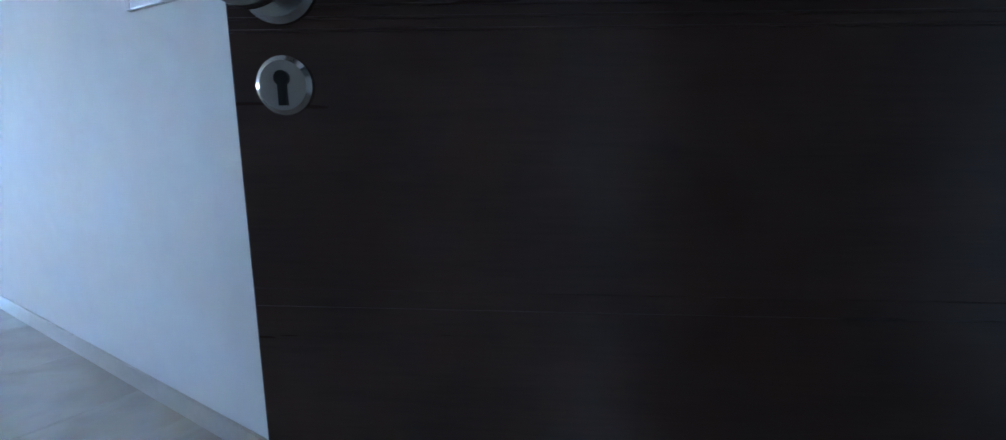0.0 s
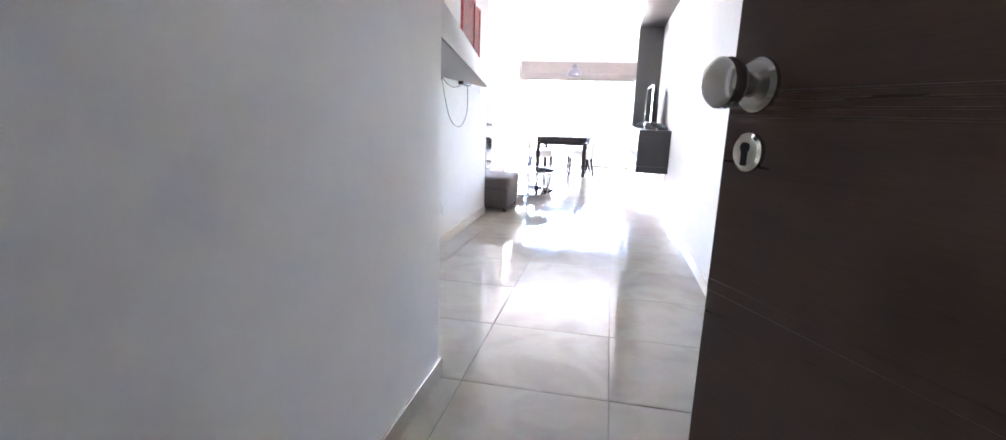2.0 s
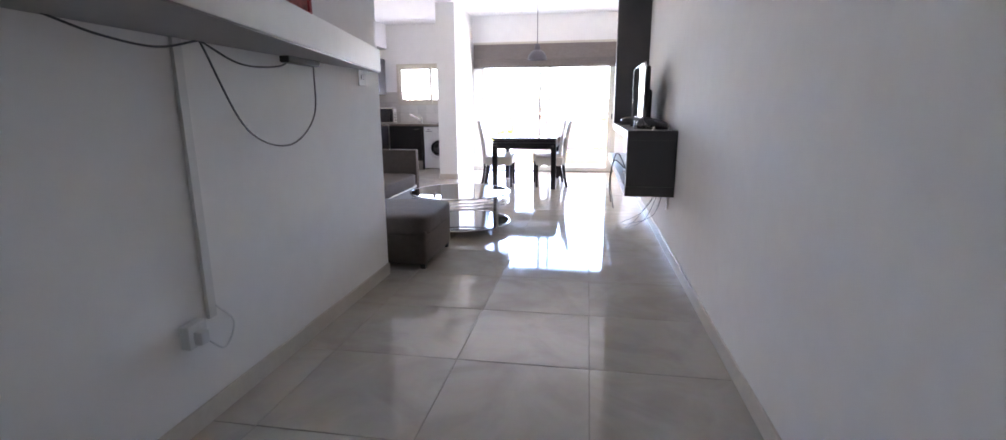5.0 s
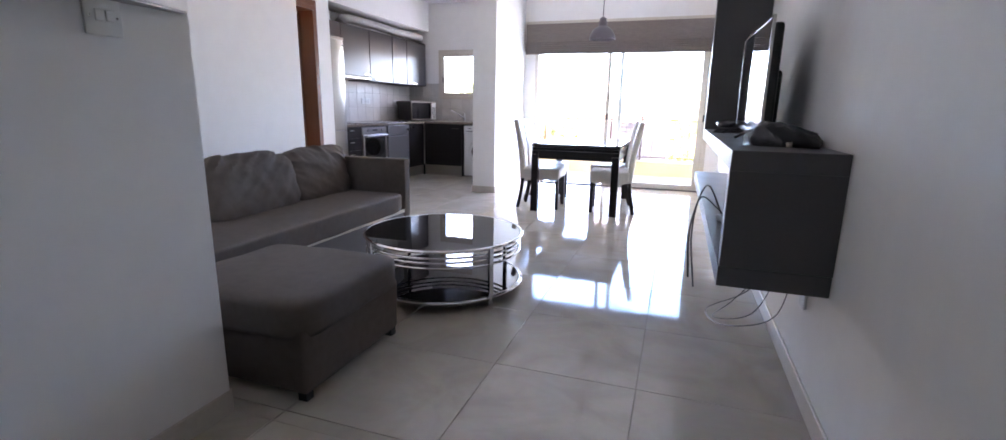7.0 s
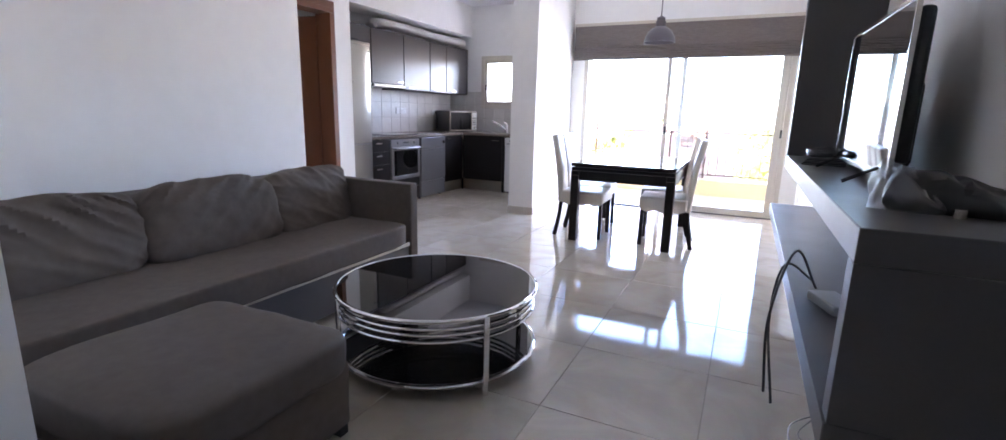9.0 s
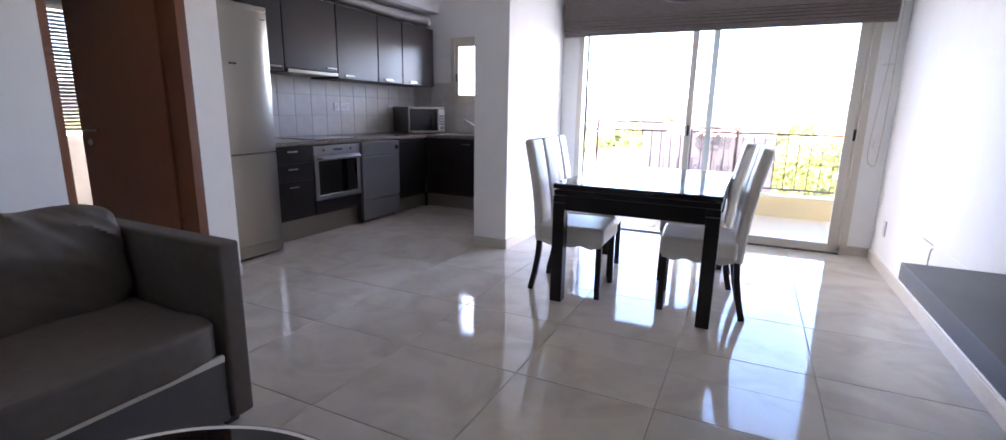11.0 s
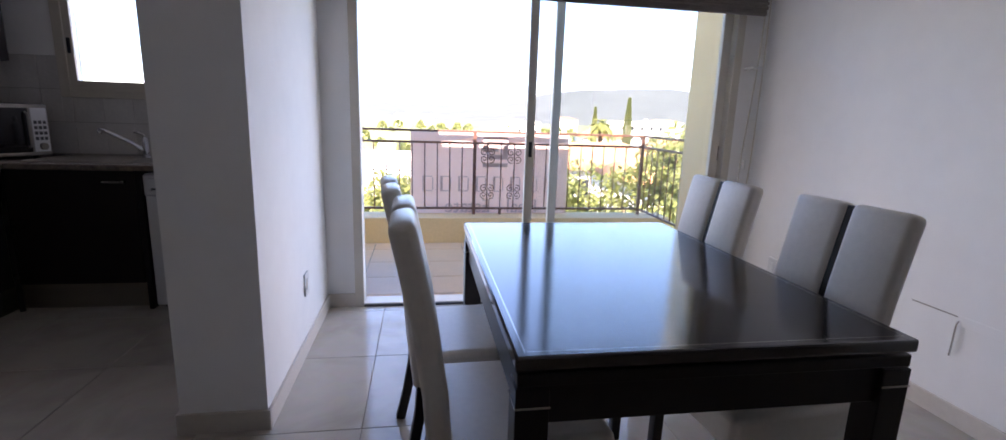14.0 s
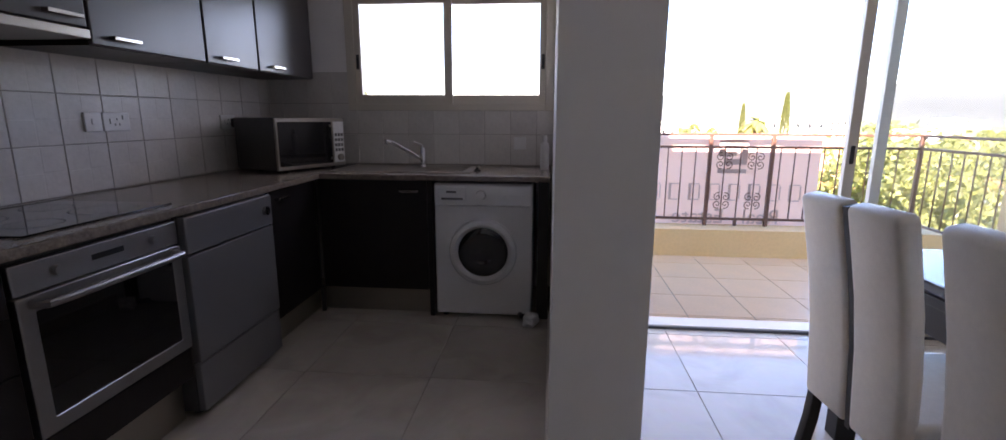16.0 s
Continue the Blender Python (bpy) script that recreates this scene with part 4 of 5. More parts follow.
def base_unit_w(y0, y1, z0, z1, fronts, label, handle_side):
    s = thing("base_cabinet", label, "cabinet", (0, 0, 0), group="kitchen base cabinets")
    part("body", B(XK + 0.01, FX - 0.022, y0 + 0.001, y1 - 0.001, z0, z1), M_CABDOOR, s)
    for a, b in fronts:
        d = part("door" if len(fronts) == 1 else "drawer_front", B(FX - 0.02, FX, y0 + 0.003, y1 - 0.003, a + 0.002, b - 0.002, 0.003), M_CABDOOR, s)
        hy = (y0 + y1) / 2 if len(fronts) > 1 else (y1 - 0.12 if handle_side else y0 + 0.12)
        bar_handle(d, FX, hy, b - 0.05, "y")
    return s


base_unit_w(10.42, 10.925, 0.2, 0.865, [(0.2, 0.55), (0.55, 0.71), (0.71, 0.865)], "dark brown base cabinet with three drawers", 0)
base_unit_w(12.19, 12.72, 0.17, 0.865, [(0.17, 0.865)], "dark brown corner base cabinet", 0)
s = thing("base_cabinet", "dark brown sink base cabinet below the window", "cabinet", (0, 0, 0), group="kitchen base cabinets")
part("body", B(FX + 0.02, -3.975, FY + 0.022, YK - 0.02, 0.17, 0.865), M_CABDOOR, s)
d = part("door", B(FX + 0.004, -3.977, FY, FY + 0.02, 0.172, 0.863, 0.003), M_CABDOOR, s)
bar_handle(d, -4.08, FY, 0.8, "x", 0.12)
solid("filler_panel", B(-3.97, -3.942, FY, YK - 0.02, 0.0, 0.865, 0.002), M_CABDOOR, "dark brown upright filler panel beside the washing machine", "panel")
solid("end_panel", B(-3.3, PX0 - T - 0.002, FY + 0.01, YK - 0.02, 0.0, 0.865, 0.002), M_CABDOOR, "dark brown end panel beside the wall stub", "panel")
solid("plinth", B(FX - 0.08, FX - 0.065, 10.42, 11.55, 0.0, 0.2, 0.002), M_STEEL, "brushed metal kickboard under the oven and drawers", "plinth")
solid("plinth", B(FX - 0.08, FX - 0.065, 12.19, 12.82, 0.0, 0.17, 0.002), M_STEEL, "brushed metal kickboard under the corner cabinet", "plinth")
solid("plinth", B(FX - 0.06, -3.975, FY + 0.065, FY + 0.08, 0.0, 0.17, 0.002), M_STEEL, "brushed metal kickboard under the sink cabinet", "plinth")
solid("cabinet_leg", C((FX - 0.02, FY + 0.02, 0), (FX - 0.02, FY + 0.02, 0.17), 0.015), M_BLACK, "black adjustable leg under the corner cabinets", "cabinet leg")
s = thing("worktop", "speckled brown laminate worktop in an L shape", "worktop", (0, 0, 0))
part("west_slab", B(XK + 0.008, FX + 0.022, 10.42, YK - 0.005, 0.866, 0.9, 0.006), M_WORKTOP, s)
part("north_slab", B(FX + 0.0225, PX0 - T - 0.002, FY - 0.022, YK - 0.005, 0.866, 0.9, 0.006), M_WORKTOP, s)

# oven with hob
s = thing("built_in_oven", "built-in electric oven with steel front and dark window", "oven", (0, 0, 0))
y0, y1 = 10.93, 11.55
part("housing", B(XK + 0.03, FX - 0.025, y0, y1, 0.2, 0.862), M_BLACK, s)
part("control_panel", B(FX - 0.025, FX + 0.004, y0 + 0.004, y1 - 0.004, 0.76, 0.848, 0.004), M_SATIN, s)
part("top_gap", B(FX - 0.025, FX - 0.012, y0 + 0.004, y1 - 0.004, 0.848, 0.862), M_BLACK, s)
dr = part("door", surround(FX - 0.02, FX + 0.012, y0 + 0.004, y1 - 0.004, 0.335, 0.755, 0.048), M_SATIN, s)
part("oven_window", B(FX - 0.01, FX + 0.009, y0 + 0.052, y1 - 0.052, 0.383, 0.707), M_BLACKGLASS, dr, "dark glass window")
part("handle", join(tube([(FX + 0.01, y0 + 0.04, 0.732), (FX + 0.055, y0 + 0.055, 0.732), (FX + 0.06, y0 + 0.1, 0.732), (FX + 0.06, y1 - 0.1, 0.732), (FX + 0.055, y1 - 0.055, 0.732), (FX + 0.01, y1 - 0.04, 0.732)], 0.013, 10)), M_SATIN, dr)
for y in (y0 + 0.13, y1 - 0.13):
    part("dial", C((FX + 0.004, y, 0.805), (FX + 0.022, y, 0.805), 0.015), M_SATIN, s)
part("display", B(FX + 0.002, FX + 0.0055, (y0 + y1) / 2 - 0.06, (y0 + y1) / 2 + 0.06, 0.798, 0.816), M_BLACK, s)
part("bottom_panel", B(FX - 0.03, FX, y0 + 0.003, y1 - 0.003, 0.2, 0.325, 0.003), M_CABDOOR, s, "dark panel below the oven door")
s = thing("ceramic_hob", "black glass ceramic hob let into the worktop", "hob", (0, 0, 0.9005))
part("glass", B(XK + 0.09, FX - 0.06, 11.04, 11.62, 0.0, 0.006, 0.002), M_BLACKGLASS, s)
for x, y, r in ((-5.09, 11.2, 0.09), (-5.09, 11.46, 0.075), (-4.86, 11.2, 0.075), (-4.86, 11.46, 0.1)):
    part("cooking_zone", lathe([(r, 0.006), (r + 0.003, 0.0064), (r + 0.005, 0.006)], 40, (x, y, 0)), M_GREY, s)

# dishwasher
s = thing("dishwasher", "freestanding steel-fronted dishwasher with grey control panel", "dishwasher", (0, 0, 0))
y0, y1 = 11.56, 12.18
part("body", B(XK + 0.03, FX - 0.01, y0, y1, 0.03, 0.86), M_GREY, s)
part("door", B(FX - 0.01, FX + 0.025, y0 + 0.003, y1 - 0.003, 0.25, 0.7, 0.006), M_SILVER, s)
part("lower_panel", B(FX - 0.01, FX + 0.02, y0 + 0.003, y1 - 0.003, 0.03, 0.243, 0.005), M_SILVER, s)
p = part("control_panel", B(FX - 0.01, FX + 0.028, y0 + 0.003, y1 - 0.003, 0.706, 0.858, 0.008), M_SILVER, s)
part("dial", C((FX + 0.028, y1 - 0.07, 0.785), (FX + 0.044, y1 - 0.07, 0.785), 0.022), M_NICKEL, p)
for y in (y0 + 0.05, y1 - 0.05):
    part("foot", C((FX - 0.05, y, 0), (FX - 0.05, y, 0.035), 0.018), M_BLACK, s)

# washing machine
wx0, wx1, wy = -3.93, -3.33, 12.755
s = thing("washing_machine", "white front-loading washing machine under the worktop", "washing machine", (0, 0, 0))
part("body", B(wx0, wx1, wy, wy + 0.55, 0.02, 0.85, 0.012, 3), M_WHITEAPP, s)
p = part("control_panel", B(wx0 + 0.003, wx1 - 0.003, wy - 0.018, wy + 0.01, 0.715, 0.845, 0.012, 3), M_WHITEAPP, s)
part("detergent_drawer", B(wx0 + 0.03, wx0 + 0.2, wy - 0.024, wy - 0.01, 0.75, 0.825, 0.006), M_WHITEAPP, p)
part("drawer_grip", B(wx0 + 0.05, wx0 + 0.18, wy - 0.026, wy - 0.018, 0.754, 0.766), M_GREY, p)
part("dial", C((wx0 + 0.29, wy - 0.016, 0.785), (wx0 + 0.29, wy - 0.046, 0.785), 0.03, 0.026, 28), M_WHITEAPP, p)
for i in range(4):
    part("button", C((wx0 + 0.39 + i * 0.04, wy - 0.016, 0.772), (wx0 + 0.39 + i * 0.04, wy - 0.024, 0.772), 0.01), M_WHITEAPP, p)
part("brand_plate", B(wx0 + 0.08, wx0 + 0.14, wy - 0.0255, wy - 0.0235, 0.795, 0.807), M_GREY, p)


def porthole(profile):
    bm = lathe(profile, 48)
    bmesh.ops.transform(bm, matrix=Matrix.Translation((-3.63, wy, 0.43)) @ Matrix.Rotation(radians(90), 4, "X"), verts=bm.verts[:])
    return bm


dr = part("door", porthole([(0.155, 0.0), (0.205, 0.0), (0.21, 0.012), (0.2, 0.032), (0.175, 0.042), (0.158, 0.034), (0.15, 0.015), (0.155, 0.0)]), M_WHITEAPP, s, "round white door ring")
part("door_glass", porthole([(0.155, 0.02), (0.13, 0.028), (0.07, 0.02), (0.0, 0.012)]), M_BLACKGLASS, dr, "dark bowl-shaped glass")
part("door_catch", B(-3.465, -3.44, wy - 0.042, wy - 0.02, 0.4, 0.47, 0.008), M_WHITEAPP, dr)
for x in (wx0 + 0.05, wx1 - 0.05):
    part("foot", C((x, wy + 0.05, 0), (x, wy + 0.05, 0.025), 0.02), M_BLACK, s)
solid("crumpled_rag", cushion(-3.33, 12.66, 0.035, 0.09, 0.1, 0.08, 2.5, 7, 0.02, 4, 18), M_WHITEPL, "crumpled white cloth beside the washing machine", "cloth")
solid("drain_hose", tube(curve_pts([(-3.285, 12.78, 0.03), (-3.33, 12.7, 0.05), (-3.38, 12.7, 0.04), (-3.4, 12.76, 0.03)], 8), 0.016, 8), M_BLACK, "black drain hose end on the floor", "hose")

# fridge
s = thing("fridge_freezer", "tall brushed steel fridge-freezer with two doors", "fridge", (0, 0, 0))
y0, y1, fx = 9.825, 10.41, -4.5
part("body", B(XK + 0.03, fx - 0.06, y0, y1, 0.03, 1.92, 0.006), M_GREY, s)


def curved_door(z0, z1):
    bm = bmesh.new()
    n = 14
    ft, fb, bt, bb = [], [], [], []
    for i in range(n + 1):
        y = y0 + (y1 - y0) * i / n
        x = fx - 0.02 + 0.035 * (1 - (2 * i / n - 1) ** 4)
        fb.append(bm.verts.new((x, y, z0))); ft.append(bm.verts.new((x, y, z1)))
        bb.append(bm.verts.new((fx - 0.055, y, z0))); bt.append(bm.verts.new((fx - 0.055, y, z1)))
    for i in range(n):
        bm.faces.new((fb[i], fb[i + 1], ft[i + 1], ft[i]))
        bm.faces.new((bt[i], bt[i + 1], bb[i + 1], bb[i]))
        bm.faces.new((ft[i], ft[i + 1], bt[i + 1], bt[i]))
        bm.faces.new((bb[i], bb[i + 1], fb[i + 1], fb[i]))
    bm.faces.new((fb[0], ft[0], bt[0], bb[0])); bm.faces.new((bb[n], bt[n], ft[n], fb[n]))
    bmesh.ops.recalc_face_normals(bm, faces=bm.faces[:])
    return bm


part("upper_door", curved_door(0.845, 1.9), M_STEEL, s)
part("lower_door", curved_door(0.12, 0.835), M_STEEL, s)
part("base_grille", B(fx - 0.05, fx - 0.005, y0 + 0.01, y1 - 0.01, 0.02, 0.112, 0.006), M_STEEL, s)
part("top_cap", B(XK + 0.03, fx - 0.01, y0, y1, 1.905, 1.945, 0.01), M_STEEL, s)
part("badge", B(fx + 0.006, fx + 0.014, 10.33, 10.37, 1.84, 1.855), M_CHROME, s)
part("handle_recess", B(fx + 0.008, fx + 0.0165, 10.03, 10.09, 1.5, 1.512), M_CHROME, s)
solid("tray", lathe([(0, 0.0), (0.14, 0.0), (0.17, 0.025), (0.175, 0.025), (0.15, 0.004), (0, 0.006)], 36, (-4.72, 10.2, 1.946)), M_BLACK, "dark round tray lying on the fridge", "tray")

# wall cabinets
UX = -4.9
def wall_unit(y0, y1, z0, z1, label, hy):
    s = thing("wall_cabinet", label, "cabinet", (0, 0, 0), group="kitchen wall cabinets")
    part("body", B(XK + 0.008, UX - 0.022, y0 + 0.001, y1 - 0.001, z0, z1), M_CABDOOR, s)
    d = part("door", B(UX - 0.02, UX, y0 + 0.003, y1 - 0.003, z0 + 0.002, z1 - 0.002, 0.006, 3), M_WALLDOOR, s)
    bar_handle(d, UX, hy, z0 + 0.035, "y", 0.13)
    return s


wall_unit(9.83, 10.405, 1.97, 2.215, "dark brown cabinet above the fridge", 10.3)
wall_unit(10.415, 10.888, 1.52, 2.215, "dark brown kitchen wall cabinet", 10.77)
h = wall_unit(10.893, 11.553, 1.55, 2.215, "dark brown wall cabinet with built-in extractor hood", 11.45)
part("hood_slide", B(XK + 0.02, UX + 0.02, 10.91, 11.538, 1.512, 1.545, 0.004), M_STEEL, h, "pull-out steel hood edge")
wall_unit(11.558, 12.183, 1.495, 2.215, "dark brown kitchen wall cabinet", 11.7)
wall_unit(12.188, 12.63, 1.495, 2.215, "dark brown kitchen wall cabinet", 12.34)
wall_unit(12.635, 13.3, 1.495, 2.215, "dark brown kitchen wall cabinet", 12.82)
pts = curve_pts([(-4.98, 10.98, 2.225), (-4.97, 11.15, 2.3), (-4.97, 11.8, 2.31), (-4.98, 12.4, 2.3), (-4.97, 13.0, 2.31), (-4.99, 13.22, 2.32), (-5.06, 13.36, 2.32)], 60)
duct = bmesh.new()
rings = []
for i, p in enumerate(pts):
    a, b = pts[max(i - 1, 0)], pts[min(i + 1, len(pts) - 1)]
    dd = (b - a).normalized()
    sd = dd.cross(Vector((0, 0, 1))).normalized()
    up = sd.cross(dd)
    rr = 0.062 + 0.006 * (i % 2) + 0.006 * noise.noise(p * 6)
    rings.append([duct.verts.new(p + rr * (math.cos(k * math.tau / 14) * sd + 0.85 * math.sin(k * math.tau / 14) * up)) for k in range(14)])
for r0, r1 in zip(rings, rings[1:]):
    for k in range(14):
        duct.faces.new((r0[k], r0[(k + 1) % 14], r1[(k + 1) % 14], r1[k]))
bmesh.ops.recalc_face_normals(duct, faces=duct.faces[:])
solid("extractor_duct", duct, mat("foil", (0.62, 0.6, 0.58), 0.35, 0.8, var=0.15), "silvery ribbed flexible duct lying on the wall cabinets", "duct")

# microwave
s = thing("microwave", "silver microwave oven with dark door on the worktop", "microwave", (-4.9, 13.008, 0.9005), -25)
s.scale = (1, 1, 1.11)
part("case", B(-0.235, 0.16, -0.285, 0.24, 0.012, 0.3, 0.008), mat("dark_grey_enamel", (0.05, 0.048, 0.046), 0.4), s)
part("front_frame", B(0.16, 0.178, -0.285, 0.24, 0.014, 0.298, 0.005), M_STEEL, s, "silver front frame")
part("door_window", B(0.17, 0.183, -0.272, 0.13, 0.035, 0.277, 0.003), M_BLACKGLASS, s, "dark glass door")
part("handle", tube([(0.18, 0.115, 0.06), (0.205, 0.115, 0.07), (0.205, 0.115, 0.245), (0.18, 0.115, 0.255)], 0.007), M_STEEL, s)
p = part("keypad", B(0.174, 0.181, 0.145, 0.232, 0.035, 0.277, 0.002), M_WHITEPL, s, "pale keypad panel")
for i in range(4):
    for k in range(3):
        part("key", B(0.181, 0.183, 0.155 + k * 0.025, 0.172 + k * 0.025, 0.1 + i * 0.03, 0.118 + i * 0.03), M_GREY, p)
part("knob", C((0.18, 0.19, 0.065), (0.2, 0.19, 0.065), 0.02), M_STEEL, p)
for y in (-0.18, 0.18):
    for x in (-0.15, 0.12):
        part("foot", C((x, y, 0), (x, y, 0.014), 0.015), M_BLACK, s)
solid("cable", tube(curve_pts([(-5.250, 12.930, 1.21), (-5.200, 12.960, 1.215), (-5.180, 12.990, 1.14), (-5.220, 12.990, 1.03), (-5.200, 12.970, 0.95), (-5.160, 13.000, 0.925), (-5.140, 13.040, 0.925)], 10), 0.017, 8), M_BLACK, "thick black mains lead bunched beside the microwave", "cable")
p = thing("mains_plug", "black mains plug in the socket behind the microwave", "plug", (XK + 0.02, 12.92, 1.2))
part("plug_body", B(0, 0.04, -0.028, 0.028, -0.028, 0.028, 0.008), M_BLACK, p)

# sink and tap
s = thing("kitchen_sink", "stainless steel inset sink with drainer", "sink", (0, 0, 0.9005))
part("rim", join(B(-4.62, -3.72, 12.85, 12.88, 0, 0.006, 0.002), B(-4.62, -3.72, 13.3, 13.33, 0, 0.006, 0.002), B(-4.62, -4.59, 12.88, 13.3, 0, 0.006, 0.002), B(-3.75, -3.72, 12.88, 13.3, 0, 0.006, 0.002), B(-4.15, -4.11, 12.88, 13.3, 0, 0.006, 0.002)), M_STEEL, s)
part("bowl", B(-4.59, -4.15, 12.88, 13.3, 0.0005, 0.002), M_STEEL, s)
dn = part("drainer", B(-4.11, -3.75, 12.88, 13.3, 0.0, 0.003), M_STEEL, s)
for i in range(7):
    part("rib", B(-4.09, -3.78, 12.92 + i * 0.05, 12.935 + i * 0.05, 0.003, 0.007, 0.002), M_STEEL, dn)
s = thing("mixer_tap", "chrome single-lever kitchen mixer tap", "tap", (-4.1, 13.18, 0.905))
part("column", lathe([(0, 0), (0.028, 0), (0.026, 0.01), (0.021, 0.015), (0.021, 0.11), (0.018, 0.13), (0, 0.132)], 28), M_CHROME, s)
part("spout", tube(curve_pts([(-0.01, 0, 0.05), (-0.08, -0.02, 0.1), (-0.18, -0.05, 0.16), (-0.225, -0.06, 0.178), (-0.235, -0.062, 0.155)], 8), 0.014, 10), M_CHROME, s)
part("lever", tube([(0, 0, 0.13), (-0.005, 0.0, 0.15), (-0.06, -0.01, 0.17)], 0.009, 8), M_CHROME, s)
s = thing("detergent_bottle", "white plastic bottle with a flip cap", "bottle", (-3.27, 13.12, 0.9005))
part("bottle_body", lathe([(0, 0), (0.026, 0), (0.028, 0.006), (0.028, 0.15), (0.024, 0.17), (0.013, 0.182), (0, 0.184)], 24), M_WHITEPL, s)
part("cap", lathe([(0, 0.182), (0.014, 0.182), (0.014, 0.2), (0.016, 0.205), (0.012, 0.225), (0, 0.226)], 20), M_WHITEPL, s)
solid("sink_plug", lathe([(0, 0), (0.022, 0), (0.025, 0.008), (0.012, 0.014), (0.008, 0.024), (0, 0.025)], 20, (-3.7, 13.0, 0.9)), M_BLACK, "black rubber sink plug on the worktop", "plug")


def socket_plate(x, y, z, wide, axis):
    s = thing("wall_socket", "white plastic socket plate on the wall tiles", "socket", (x, y, z))
    if axis == "x":
        part("plate", B(0, 0.012, -wide / 2, wide / 2, -0.043, 0.043, 0.004), M_WHITEPL, s)
        part("rocker", B(0.012, 0.018, -wide / 2 + 0.03, -wide / 2 + 0.045, -0.01, 0.014, 0.002), M_WHITEPL, s)
        if wide > 0.1:
            part("rocker", B(0.012, 0.018, wide / 2 - 0.045, wide / 2 - 0.03, 0.01, 0.03, 0.002), M_WHITEPL, s)
            for dy, dz in ((0, 0.012), (-0.012, -0.012), (0.012, -0.012)):
                part("slot", B(0.0115, 0.0128, dy - 0.003, dy + 0.003, dz - 0.005, dz + 0.005), M_BLACK, s)
    else:
        part("plate", B(-wide / 2, wide / 2, -0.012, 0, -0.043, 0.043, 0.004), M_WHITEPL, s)
        part("rocker", B(-0.012, 0.004, -0.018, -0.012, -0.012, 0.012, 0.002), M_WHITEPL, s)


socket_plate(XK + 0.011, 11.905, 1.214, 0.086, "x")
socket_plate(XK + 0.011, 12.03, 1.214, 0.146, "x")
socket_plate(XK + 0.011, 12.87, 1.205, 0.146, "x")
socket_plate(-3.45, YK - 0.011, 1.06, 0.086, "y")

# ---- balcony ----
p = setting("balcony_kerb", join(B(-3.1, 0.35, 14.45, 14.78, -0.25, 0.235, 0.006)), M_PLASTER, "low cream plastered kerb under the railing", "kerb")
setting("balcony_side_wall", B(0.0, 0.3, 13.0, 13.67, -0.3, 3.1), M_PLASTER, "cream textured plaster side wall of the balcony", "wall")
setting("balcony_kitchen_wall", B(PX1 - 0.02, PX1 + 0.0, 12.97, YK + 0.25, -0.3, 3.1), M_PLASTER, "cream plaster outer wall of the kitchen", "wall")
setting("outer_wall", join(B(-6, PX1 - 0.02, YK + 0.25, YK + 0.3, -9, 1.2), B(0.2, 4, -2, 13.0, -9, 3.1)), M_PLASTER, "cream plaster outside walls of the building", "wall")
s = thing("balcony_railing", "brown painted metal balcony railing with scrollwork panel", "railing", (0, 14.65, 0))
for z, r in ((1.09, 0.018), (0.975, 0.013), (0.3, 0.013)):
    part("rail", B(-3.018, 0.063, -r, r, z - 0.011, z + 0.011, 0.003), M_RAIL, s)
    part("side_rail", B(0.051, 0.075, -0.98, -r, z - 0.011, z + 0.011, 0.003), M_RAIL, s)
    part("side_rail", B(-3.03, -3.006, -0.98, -r, z - 0.011, z + 0.011, 0.003), M_RAIL, s)
for x in (-3.018, -1.756, -1.202, 0.063):
    part("post", B(x - 0.016, x + 0.016, -0.016, 0.016, 0.235, 1.09, 0.003), M_RAIL, s)
x = -3.018 + 0.126
while x < 0.0:
    if not -1.756 < x < -1.202 and min(abs(x - q) for q in (-1.756, -1.202)) > 0.03:
        part("baluster", C((x, 0, 0.3), (x, 0, 0.975), 0.006, seg=8), M_RAIL, s)
    x += 0.126
for i in range(1, 8):
    part("baluster", C((0.063, -i * 0.124, 0.3), (0.063, -i * 0.124, 0.975), 0.006, seg=8), M_RAIL, s)
    part("baluster", C((-3.018, -i * 0.124, 0.3), (-3.018, -i * 0.124, 0.975), 0.006, seg=8), M_RAIL, s)
for bx in (-1.62, -1.48, -1.34):
    part("baluster", C((bx, 0, 0.3), (bx, 0, 0.975), 0.006, seg=8), M_RAIL, s)


def scroll(cx, cz, sx, sz):
    pts = []
    for i in range(40):
        a = i / 39 * 2.6 * math.pi
        r = 0.006 + 0.034 * i / 39
        pts.append((cx + sx * (r * math.cos(a) + 0.036), 0, cz + sz * r * math.sin(a)))
    return tube(pts, 0.0045, 6)


for bx in (-1.62, -1.34):
    for bz, dz in ((0.885, 1), (0.44, -1)):
        for sx in (-1, 1):
            part("scroll", scroll(bx, bz, sx, dz), M_RAIL, s)
            part("scroll", scroll(bx, bz - dz * 0.07, sx, -dz), M_RAIL, s)
part("centre_foot", B(-1.495, -1.465, -0.012, 0.012, 0.235, 0.3, 0.003), M_RAIL, s)

# Banner tied outside the railing; its mark is drawn as plain shapes
s = thing("banner", "pale pink vinyl banner hung outside the railing, print seen reversed", "banner", (-1.575, 14.71, 0.2))
bm = bmesh.new()
nx, nz = 24, 10
g = [[bm.verts.new((-0.83 + 1.66 * i / nx, 0.012 * noise.noise(Vector((i * 0.4, k * 0.5, 0))), 0.89 * k / nz)) for i in range(nx + 1)] for k in range(nz + 1)]
for k in range(nz):
    for i in range(nx):
        bm.faces.new((g[k][i], g[k][i + 1], g[k + 1][i + 1], g[k + 1][i]))
